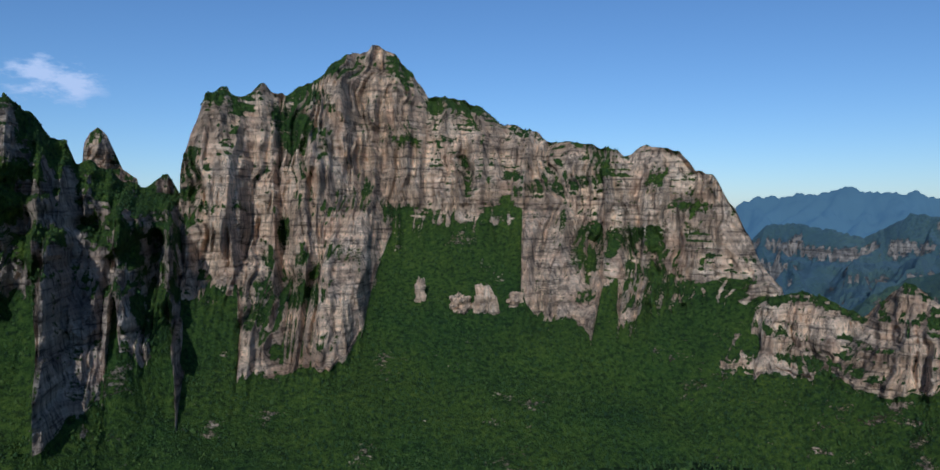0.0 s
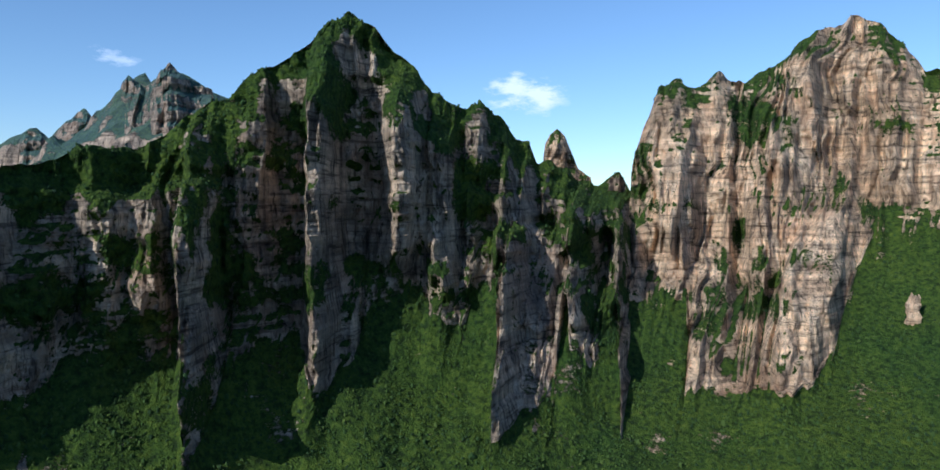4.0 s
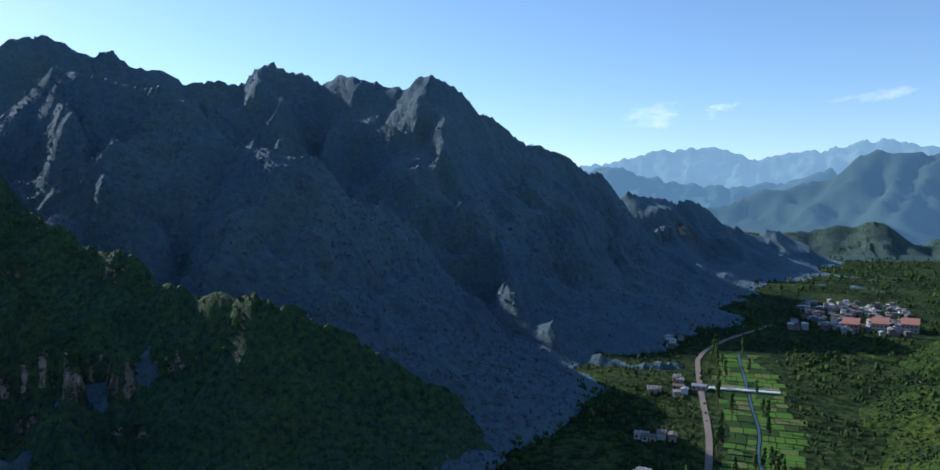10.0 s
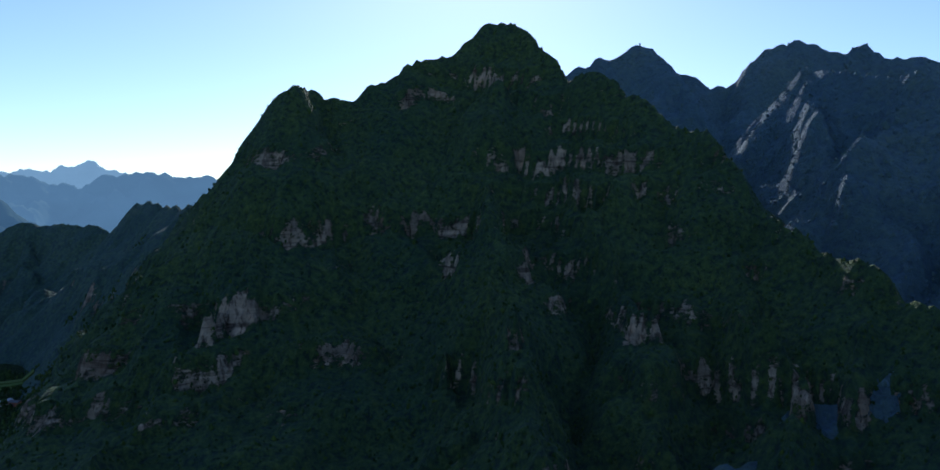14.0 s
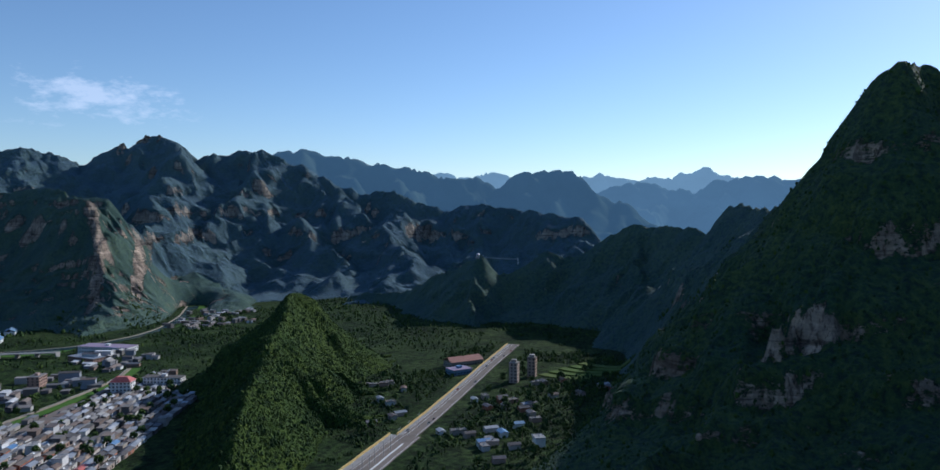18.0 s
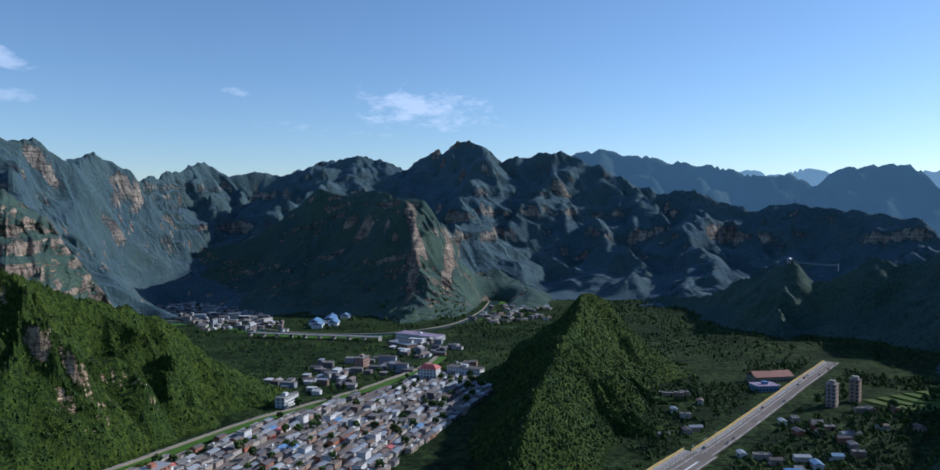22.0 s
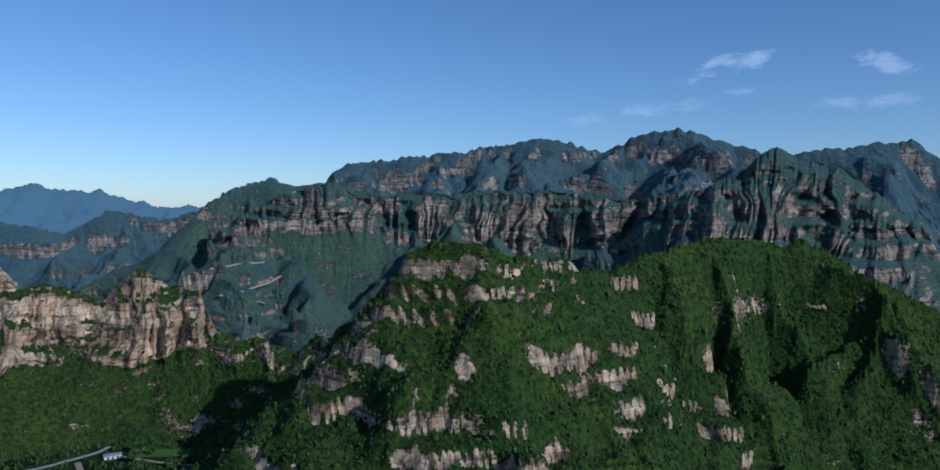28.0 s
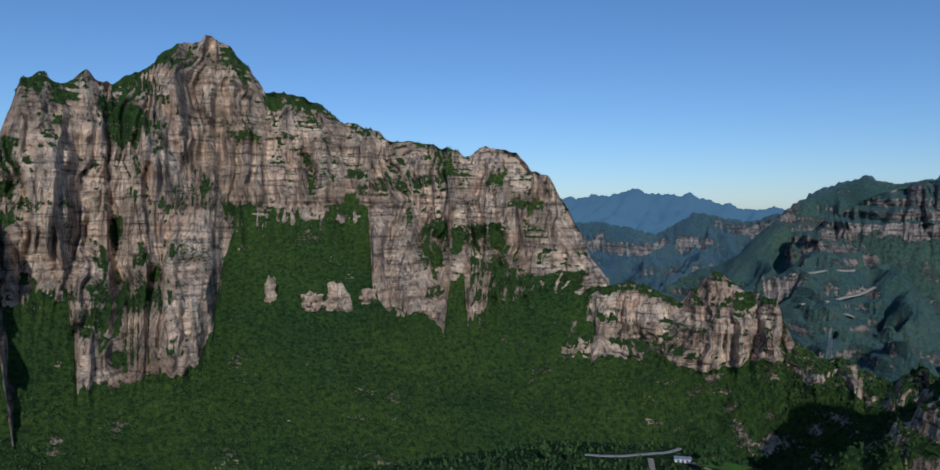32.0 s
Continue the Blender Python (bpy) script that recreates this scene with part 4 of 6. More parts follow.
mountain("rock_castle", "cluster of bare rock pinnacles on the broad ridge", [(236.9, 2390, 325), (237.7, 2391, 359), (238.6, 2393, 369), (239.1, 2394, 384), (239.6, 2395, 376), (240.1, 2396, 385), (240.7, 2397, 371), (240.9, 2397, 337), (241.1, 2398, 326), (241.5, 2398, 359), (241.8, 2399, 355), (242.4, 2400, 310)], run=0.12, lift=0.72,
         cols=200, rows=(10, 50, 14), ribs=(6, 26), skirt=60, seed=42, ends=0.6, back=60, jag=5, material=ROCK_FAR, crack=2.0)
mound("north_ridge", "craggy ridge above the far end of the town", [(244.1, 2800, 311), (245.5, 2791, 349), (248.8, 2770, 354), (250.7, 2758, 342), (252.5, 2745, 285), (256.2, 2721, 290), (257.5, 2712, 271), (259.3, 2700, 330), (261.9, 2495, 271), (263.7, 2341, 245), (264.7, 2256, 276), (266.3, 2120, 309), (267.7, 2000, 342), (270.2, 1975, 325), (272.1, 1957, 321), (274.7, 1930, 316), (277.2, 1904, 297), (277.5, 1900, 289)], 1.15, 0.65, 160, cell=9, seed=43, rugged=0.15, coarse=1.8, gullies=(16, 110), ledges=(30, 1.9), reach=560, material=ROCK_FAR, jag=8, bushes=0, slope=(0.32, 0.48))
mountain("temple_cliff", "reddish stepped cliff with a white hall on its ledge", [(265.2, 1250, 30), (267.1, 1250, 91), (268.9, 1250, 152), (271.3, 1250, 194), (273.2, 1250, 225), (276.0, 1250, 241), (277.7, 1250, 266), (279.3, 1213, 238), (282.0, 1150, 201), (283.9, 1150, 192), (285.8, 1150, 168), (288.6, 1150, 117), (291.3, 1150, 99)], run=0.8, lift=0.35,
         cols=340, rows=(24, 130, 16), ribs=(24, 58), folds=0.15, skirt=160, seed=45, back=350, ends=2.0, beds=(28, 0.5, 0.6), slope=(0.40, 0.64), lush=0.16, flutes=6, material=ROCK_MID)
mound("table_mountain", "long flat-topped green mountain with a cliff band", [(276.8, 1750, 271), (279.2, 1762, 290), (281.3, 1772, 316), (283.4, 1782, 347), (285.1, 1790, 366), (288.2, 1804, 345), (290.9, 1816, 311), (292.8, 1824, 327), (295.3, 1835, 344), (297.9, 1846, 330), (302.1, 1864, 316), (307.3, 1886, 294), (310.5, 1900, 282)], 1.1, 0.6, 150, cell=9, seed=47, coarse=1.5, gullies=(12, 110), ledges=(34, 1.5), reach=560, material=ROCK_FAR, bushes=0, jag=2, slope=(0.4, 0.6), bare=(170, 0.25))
mountain("cliff_wall", "long banded grey and red cliff across the gorge", [(283.0, 1225, 196), (285.7, 1230, 189), (288.0, 1230, 179), (290.9, 1230, 189), (293.6, 1230, 195), (296.4, 1230, 197), (298.6, 1230, 193), (300.9, 1230, 184), (303.0, 1230, 187), (305.1, 1230, 182), (307.6, 1230, 189), (309.5, 1230, 183), (311.1, 1230, 205), (312.6, 1230, 207), (314.4, 1230, 191), (315.8, 1230, 180), (317.4, 1230, 160), (319.0, 1230, 139), (320.5, 1230, 129)],
         [(283.0, 1190, 110), (285.1, 1190, 94), (287.0, 1190, 119), (290.8, 1190, 114), (293.6, 1190, 102), (296.4, 1190, 103), (300.8, 1190, 113), (305.1, 1190, 116), (309.1, 1190, 144), (310.7, 1190, 143), (313.0, 1190, 143), (315.8, 1190, 149), (319.0, 1190, 115), (320.5, 1190, 110)],
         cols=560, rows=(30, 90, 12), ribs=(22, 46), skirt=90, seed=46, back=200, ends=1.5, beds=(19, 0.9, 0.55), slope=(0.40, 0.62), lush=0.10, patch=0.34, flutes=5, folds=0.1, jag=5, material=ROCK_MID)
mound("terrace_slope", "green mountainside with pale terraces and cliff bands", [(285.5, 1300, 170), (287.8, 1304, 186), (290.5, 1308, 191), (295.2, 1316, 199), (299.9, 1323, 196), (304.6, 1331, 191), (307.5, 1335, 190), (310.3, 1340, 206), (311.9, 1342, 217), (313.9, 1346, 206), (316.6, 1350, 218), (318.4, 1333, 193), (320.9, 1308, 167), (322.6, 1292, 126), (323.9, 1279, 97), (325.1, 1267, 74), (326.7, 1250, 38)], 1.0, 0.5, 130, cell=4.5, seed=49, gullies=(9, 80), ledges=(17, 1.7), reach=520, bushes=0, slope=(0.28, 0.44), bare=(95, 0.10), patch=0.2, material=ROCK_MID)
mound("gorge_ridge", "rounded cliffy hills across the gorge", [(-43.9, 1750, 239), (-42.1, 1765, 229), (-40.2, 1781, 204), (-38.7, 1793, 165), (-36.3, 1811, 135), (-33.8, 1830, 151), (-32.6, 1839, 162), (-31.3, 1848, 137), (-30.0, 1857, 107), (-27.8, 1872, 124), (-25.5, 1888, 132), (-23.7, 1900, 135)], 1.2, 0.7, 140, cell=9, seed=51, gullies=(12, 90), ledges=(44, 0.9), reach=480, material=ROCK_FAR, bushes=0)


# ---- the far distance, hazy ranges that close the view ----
# Haze is painted as a blue glow given off by the ranges.
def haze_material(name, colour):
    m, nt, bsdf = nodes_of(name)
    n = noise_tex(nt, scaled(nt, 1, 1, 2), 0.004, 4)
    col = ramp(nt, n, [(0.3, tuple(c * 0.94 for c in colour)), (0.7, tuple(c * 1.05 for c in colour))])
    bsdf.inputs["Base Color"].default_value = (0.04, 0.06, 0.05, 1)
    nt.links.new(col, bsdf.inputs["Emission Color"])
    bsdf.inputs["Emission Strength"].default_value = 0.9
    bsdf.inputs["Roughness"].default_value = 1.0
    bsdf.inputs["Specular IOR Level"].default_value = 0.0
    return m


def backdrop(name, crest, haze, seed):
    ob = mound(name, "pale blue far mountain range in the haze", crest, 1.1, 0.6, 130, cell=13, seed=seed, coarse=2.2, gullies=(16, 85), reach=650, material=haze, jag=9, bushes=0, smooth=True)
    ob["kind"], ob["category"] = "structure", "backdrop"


# The painted glow gets paler for ranges farther off.
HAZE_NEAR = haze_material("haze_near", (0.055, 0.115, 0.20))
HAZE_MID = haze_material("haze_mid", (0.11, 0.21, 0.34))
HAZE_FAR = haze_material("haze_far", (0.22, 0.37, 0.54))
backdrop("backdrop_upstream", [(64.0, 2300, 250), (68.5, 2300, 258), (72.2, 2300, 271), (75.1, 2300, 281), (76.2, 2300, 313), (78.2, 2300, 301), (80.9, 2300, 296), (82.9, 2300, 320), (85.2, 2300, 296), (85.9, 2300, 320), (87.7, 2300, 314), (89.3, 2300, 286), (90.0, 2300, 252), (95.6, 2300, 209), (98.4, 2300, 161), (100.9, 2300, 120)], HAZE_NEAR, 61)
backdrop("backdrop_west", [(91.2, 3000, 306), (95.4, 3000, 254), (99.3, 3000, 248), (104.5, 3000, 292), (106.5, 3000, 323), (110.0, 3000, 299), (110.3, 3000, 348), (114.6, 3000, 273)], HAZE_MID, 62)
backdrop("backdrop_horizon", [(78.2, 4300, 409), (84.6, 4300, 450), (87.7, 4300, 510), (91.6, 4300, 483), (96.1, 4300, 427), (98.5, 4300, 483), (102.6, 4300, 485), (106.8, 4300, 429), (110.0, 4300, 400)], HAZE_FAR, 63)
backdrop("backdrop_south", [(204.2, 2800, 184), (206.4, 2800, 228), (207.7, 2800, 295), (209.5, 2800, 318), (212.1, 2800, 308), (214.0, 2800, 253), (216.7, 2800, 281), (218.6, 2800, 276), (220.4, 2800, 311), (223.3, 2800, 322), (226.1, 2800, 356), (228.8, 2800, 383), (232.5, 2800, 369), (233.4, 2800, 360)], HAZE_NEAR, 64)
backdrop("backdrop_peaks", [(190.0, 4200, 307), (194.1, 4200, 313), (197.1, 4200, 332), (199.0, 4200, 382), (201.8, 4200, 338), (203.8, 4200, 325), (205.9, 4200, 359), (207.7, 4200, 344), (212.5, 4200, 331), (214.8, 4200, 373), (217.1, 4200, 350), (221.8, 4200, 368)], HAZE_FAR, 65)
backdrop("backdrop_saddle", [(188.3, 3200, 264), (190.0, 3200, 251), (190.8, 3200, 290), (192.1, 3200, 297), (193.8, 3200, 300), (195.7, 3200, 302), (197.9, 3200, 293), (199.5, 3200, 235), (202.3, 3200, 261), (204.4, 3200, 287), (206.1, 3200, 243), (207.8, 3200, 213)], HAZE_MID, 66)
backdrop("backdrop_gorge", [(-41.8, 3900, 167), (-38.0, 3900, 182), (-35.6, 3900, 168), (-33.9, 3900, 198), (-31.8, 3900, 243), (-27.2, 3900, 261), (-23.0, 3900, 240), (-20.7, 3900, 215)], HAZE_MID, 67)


# ---- scrub and trees on the slopes ----
def leaf_material(name, dark, mid, light, haze_sheen=0.02):
    m, nt, bsdf = nodes_of(name)
    geo = nt.nodes.new("ShaderNodeNewGeometry")
    col = ramp(nt, geo.outputs["Random Per Island"], [(0.0, dark), (0.55, mid), (1.0, light)])
    wide = noise_tex(nt, scaled(nt, 1, 1, 1), 0.015, 4)
    col = mixed(nt, 0.7, col, ramp(nt, wide, [(0.35, (0.65, 0.75, 0.8)), (0.65, (1.3, 1.2, 0.9))]), "MULTIPLY")
    nt.links.new(col, bsdf.inputs["Base Color"])
    bsdf.inputs["Roughness"].default_value = 0.9
    bsdf.inputs["Specular IOR Level"].default_value = 0.15
    # Blue sheen on the crowns imitates haze, strongest on the back ridges.
    bsdf.inputs["Sheen Weight"].default_value = haze_sheen
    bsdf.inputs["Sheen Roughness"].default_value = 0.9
    bsdf.inputs["Sheen Tint"].default_value = HAZE_TINT
    return m


LEAF = leaf_material("scrub_leaves", (0.019, 0.039, 0.011), (0.036, 0.070, 0.014), (0.072, 0.110, 0.021))
LEAF_BACK = leaf_material("hazy_ridge_leaves", (0.030, 0.052, 0.036), (0.052, 0.090, 0.054), (0.084, 0.122, 0.062), 0.34)


def crown_shapes(rng, count=6):
    """Uneven leafy crowns of 20 faces, one metre across, seated a little in the ground."""
    g = (1 + 5 ** 0.5) / 2
    v = np.array([(-1, g, 0), (1, g, 0), (-1, -g, 0), (1, -g, 0), (0, -1, g), (0, 1, g), (0, -1, -g), (0, 1, -g), (g, 0, -1), (g, 0, 1), (-g, 0, -1), (-g, 0, 1)], float)
    v /= np.linalg.norm(v[0])
    f = np.array([(0, 11, 5), (0, 5, 1), (0, 1, 7), (0, 7, 10), (0, 10, 11), (1, 5, 9), (5, 11, 4), (11, 10, 2), (10, 7, 6), (7, 1, 8),
                  (3, 9, 4), (3, 4, 2), (3, 2, 6), (3, 6, 8), (3, 8, 9), (4, 9, 5), (2, 4, 11), (6, 2, 10), (8, 6, 7), (9, 8, 1)])
    f = f[v[f].mean(1)[:, 2] > -0.4]
    return [v * rng.uniform(0.45, 1.2, (12, 1)) * (0.6, 0.6, 0.75) + (0, 0, 0.3) for _ in range(count)], f


def scatter(name, label, surface, density, size, seed, limit=40000):
    V, quads, green, _, far_wood = surface
    rng = np.random.default_rng(seed)
    a, b, c, d = (V[quads[:, k]] for k in range(4))
    area = 0.5 * np.linalg.norm(np.cross(c - a, d - b), axis=1)
    keep = green[quads].mean(1) > 0.5
    mid = (a + b + c + d) / 4
    facing = ((np.array([HUB[0], HUB[1], 165.0]) - mid) * np.cross(c - a, d - b)).sum(1)
    facing = facing * np.sign(np.cross(c - a, d - b)[:, 2] + 1e-9)
    dist = np.hypot(mid[:, 0] - HUB[0], mid[:, 1] - HUB[1])
    weight = area * keep * (facing > -0.12 * dist * area) * np.clip(700 / np.maximum(dist, 350), 0.5, 1.6)
    n = int(min(limit, weight.sum() * density))
    if n < 10:
        return
    pick = rng.choice(len(quads), n, p=weight / weight.sum())
    r = rng.random((n, 2, 1))
    where = a[pick] * (1 - r[:, 0]) * (1 - r[:, 1]) + b[pick] * r[:, 0] * (1 - r[:, 1]) + c[pick] * r[:, 0] * r[:, 1] + d[pick] * (1 - r[:, 0]) * r[:, 1]
    shapes, faces = crown_shapes(rng)
    kind = rng.integers(0, len(shapes), n)
    turn, scale = rng.uniform(0, 6.28, n), size * rng.lognormal(0, 0.35, n)
    base = np.array(shapes)[kind]
    co, si = np.cos(turn)[:, None], np.sin(turn)[:, None]
    tall = rng.uniform(0.8, 1.4, n)[:, None]
    verts = np.stack([base[..., 0] * co - base[..., 1] * si, base[..., 0] * si + base[..., 1] * co, base[..., 2] * tall], -1) * scale[:, None, None] + where[:, None, :]
    tri = (faces[None] + (np.arange(n) * 12)[:, None, None]).reshape(-1, 3)
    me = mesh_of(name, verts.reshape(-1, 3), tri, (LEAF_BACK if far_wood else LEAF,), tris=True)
    tagged(new(name, me), label, "shrubs", kind="stuff")


for k, surface in enumerate(SURFACES):
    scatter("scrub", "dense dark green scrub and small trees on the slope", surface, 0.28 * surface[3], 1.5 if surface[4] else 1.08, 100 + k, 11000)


# ---- small builders for made things ----
def part(name, bm, material, parent, label=""):
    """Links a bmesh as one mesh under a thing or a part."""
    me = bpy.data.meshes.new(name)
    bm.to_mesh(me)
    bm.free()
    me.materials.append(material)
    ob = new(name, me)
    ob.parent = parent
    return tagged(ob, label)


def box(bm, x0, x1, y0, y1, z0, z1, taper=0.0):
    v = [bm.verts.new((x, y, z)) for z, t in ((z0, 0), (z1, taper)) for x, y in ((x0 + t, y0 + t), (x1 - t, y0 + t), (x1 - t, y1 - t), (x0 + t, y1 - t))]
    for f in ((3, 2, 1, 0), (4, 5, 6, 7), (0, 1, 5, 4), (1, 2, 6, 5), (2, 3, 7, 6), (3, 0, 4, 7)):
        bm.faces.new([v[i] for i in f])


def boxes(*rows):
    bm = bmesh.new()
    for r in rows:
        box(bm, *r)
    return bm


def gable(bm, x0, x1, y0, y1, z, rise, thick=0.3):
    """A pitched roof with eaves, ridge along x."""
    m = (y0 + y1) / 2
    prof = [(y0, z), (m, z + rise), (y1, z), (y1, z + thick), (m, z + rise + thick), (y0, z + thick)]
    a, b = [bm.verts.new((x0, y, h)) for y, h in prof], [bm.verts.new((x1, y, h)) for y, h in prof]
    for i in range(6):
        j = (i + 1) % 6
        bm.faces.new((a[i], a[j], b[j], b[i]))
    for ring in (a[::-1], b):
        bm.faces.new((ring[0], ring[1], ring[4], ring[5]))
        bm.faces.new((ring[1], ring[2], ring[3], ring[4]))


def rod(bm, p, q, r0, r1, sides=6):
    p, q = Vector(p), Vector(q)
    turn = (q - p).to_track_quat("Z", "Y")
    rings = []
    for c, r in ((p, r0), (q, r1)):
        rings.append([bm.verts.new(c + turn @ Vector((r * math.cos(6.2832 * k / sides), r * math.sin(6.2832 * k / sides), 0))) for k in range(sides)])
    for k in range(sides):
        j = (k + 1) % sides
        bm.faces.new((rings[0][k], rings[0][j], rings[1][j], rings[1][k]))
    bm.faces.new(rings[0][::-1])
    bm.faces.new(rings[1])


def thing(name, label, category, m=None, group=""):
    ob = tagged(new(name), label, category, group)
    if m is not None:
        ob.matrix_basis = m
    return ob


def plain(name, stops, rough=0.8, metal=0.0, scale=0.4, worn=0.5):
    """A surface whose colour varies from object to object along stops, with stains."""
    m, nt, bsdf = nodes_of(name)
    info = nt.nodes.new("ShaderNodeObjectInfo")
    n = len(stops)
    col = ramp(nt, info.outputs["Random"], [(k / max(n - 1, 1), c) for k, c in enumerate(stops)] if n > 1 else [(0, stops[0]), (1, stops[0])])
    stain = noise_tex(nt, scaled(nt, 1, 1, 1), scale, 5, 0.7)
    col = mixed(nt, worn, col, ramp(nt, stain, [(0.3, (0.5, 0.5, 0.52)), (0.55, (1, 1, 1)), (0.75, (1.15, 1.12, 1.05))]), "MULTIPLY")
    nt.links.new(col, bsdf.inputs["Base Color"])
    bsdf.inputs["Roughness"].default_value, bsdf.inputs["Metallic"].default_value = rough, metal
    bsdf.inputs["Specular IOR Level"].default_value = 0.12 if rough > 0.7 else 0.4
    return m


WALL = plain("plaster_wall", [(0.46, 0.44, 0.41), (0.36, 0.31, 0.26), (0.58, 0.57, 0.55), (0.32, 0.19, 0.14), (0.50, 0.46, 0.40)])
WALL_WHITE = plain("white_tile_wall", [(0.78, 0.78, 0.77), (0.70, 0.71, 0.72)], 0.5)
WALL_BRICK = plain("orange_brick", [(0.45, 0.17, 0.10), (0.40, 0.20, 0.14)])
ROOF_FLAT = plain("concrete_roof", [(0.18, 0.175, 0.17), (0.27, 0.26, 0.25), (0.13, 0.12, 0.11), (0.36, 0.35, 0.34), (0.21, 0.17, 0.14)], 0.85)
ROOF_TILE = plain("tiled_roof", [(0.11, 0.105, 0.11), (0.16, 0.14, 0.125), (0.21, 0.15, 0.12), (0.13, 0.13, 0.145), (0.24, 0.225, 0.215)], 0.75)
ROOF_BLUE = plain("blue_sheet_roof", [(0.10, 0.22, 0.42), (0.20, 0.32, 0.46), (0.14, 0.28, 0.52)], 0.45)
ROOF_RED = plain("red_sheet_roof", [(0.52, 0.12, 0.10), (0.60, 0.20, 0.17)], 0.5)
ROOF_PALE = plain("pale_metal_roof", [(0.30, 0.32, 0.35), (0.22, 0.24, 0.27), (0.44, 0.45, 0.46)], 0.4)
GLASS_DARK = plain("window_glass", [(0.03, 0.04, 0.05)], 0.1, 0.0, 1.0, 0.2)
DOOR = plain("door_paint", [(0.25, 0.06, 0.05), (0.10, 0.13, 0.18), (0.22, 0.15, 0.09)], 0.5)
CONCRETE = plain("concrete", [(0.32, 0.31, 0.295)], 0.85, 0.0, 0.15)
ASPHALT = plain("asphalt", [(0.21, 0.18, 0.155)], 0.9, 0.0, 0.06)
PAINT_WHITE = plain("road_paint", [(0.75, 0.75, 0.74)], 0.6)
PAINT_YELLOW = plain("yellow_barrier_paint", [(0.62, 0.46, 0.16)], 0.6)
STEEL = plain("galvanised_steel", [(0.42, 0.44, 0.46)], 0.4, 0.7)
BARK = plain("bark", [(0.12, 0.09, 0.065), (0.16, 0.13, 0.10)], 0.95)
DIRT = plain("pale_earth_path", [(0.34, 0.29, 0.22)], 0.95, 0.0, 0.1)
GRASS = plain("bright_meadow", [(0.070, 0.150, 0.024)], 0.95, 0.0, 0.08)
CROP = plain("terraced_crop", [(0.075, 0.13, 0.035), (0.10, 0.15, 0.04), (0.13, 0.14, 0.05)], 0.95, 0.0, 0.12)
TERRACE = plain("terrace_crop", [(0.085, 0.135, 0.03), (0.11, 0.15, 0.04)], 0.95, 0.0, 0.12)
CAR_PAINT = plain("car_paint", [(0.75, 0.75, 0.76), (0.06, 0.06, 0.07), (0.45, 0.46, 0.48), (0.35, 0.04, 0.04), (0.75, 0.74, 0.70)], 0.25, 0.0, 0.3, 0.1)
RUBBER = plain("rubber", [(0.02, 0.02, 0.02)], 0.8)
ROOF_PURPLE = plain("mauve_roof", [(0.34, 0.27, 0.36)], 0.6)
ROOF_BROWN = plain("brown_red_roof", [(0.36, 0.17, 0.13)], 0.7)


def water_material():
    m, nt, bsdf = nodes_of("river_water")
    bsdf.inputs["Base Color"].default_value = (0.03, 0.06, 0.06, 1)
    bsdf.inputs["Roughness"].default_value = 0.25
    bump = node(nt, "ShaderNodeBump", Strength=0.25, Distance=0.2)
    nt.links.new(noise_tex(nt, scaled(nt, 1, 1, 1), 0.6, 3), bump.inputs["Height"])
    nt.links.new(bump.outputs[0], bsdf.inputs["Normal"])
    return m


WATER = water_material()


def ground_z(x, y):
    return float(floor_z(x, y) + 1.2 * fbm(np.array([x / 90]), np.array([y / 90]), 0.0, 3, 4)[0])


def land_z(x, y):
    """Height of the ground or of the hill that stands on it."""
    z = ground_z(x, y)
    for x0, y0, cell, Z in HEIGHTS:
        i, j = (x - x0) / cell, (y - y0) / cell
        if 0 <= i < Z.shape[0] - 1 and 0 <= j < Z.shape[1] - 1:
            a, b = int(i), int(j)
            u, v = i - a, j - b
            z = max(z, float(Z[a, b] * (1 - u) * (1 - v) + Z[a + 1, b] * u * (1 - v) + Z[a, b + 1] * (1 - u) * v + Z[a + 1, b + 1] * u * v))
    return z


def on_hill(x, y):
    return land_z(x, y) > ground_z(x, y) + 1.5


def band(line, left, right, lift, thick=0.5, drape=True):
    """A strip along a line, with a top and two sides; left and right in metres from the line."""
    bm = bmesh.new()
    rows = []
    pts = dense(line)
    for k, (x, y) in enumerate(pts):
        (ax, ay), (bx, by) = pts[max(k - 1, 0)], pts[min(k + 1, len(pts) - 1)]
        d = math.hypot(bx - ax, by - ay) or 1
        nx, ny = -(by - ay) / d, (bx - ax) / d
        z = (land_z(x, y) if drape else ground_z(x, y)) + lift
        rows.append([bm.verts.new((x + nx * o, y + ny * o, h)) for o, h in ((left, z - thick), (left, z), (right, z), (right, z - thick))])
    for r, s in zip(rows[:-1], rows[1:]):
        for i in range(3):
            bm.faces.new((r[i], s[i], s[i + 1], r[i + 1]))
    bm.faces.new(rows[0][::-1])
    bm.faces.new(rows[-1])
    bmesh.ops.recalc_face_normals(bm, faces=bm.faces)
    return bm


def strip(name, label, category, line, left, right, lift, material, thick=0.5):
    ob = part(name, band(line, left, right, lift, thick), material, None)
    return tagged(ob, label, category, kind="structure")


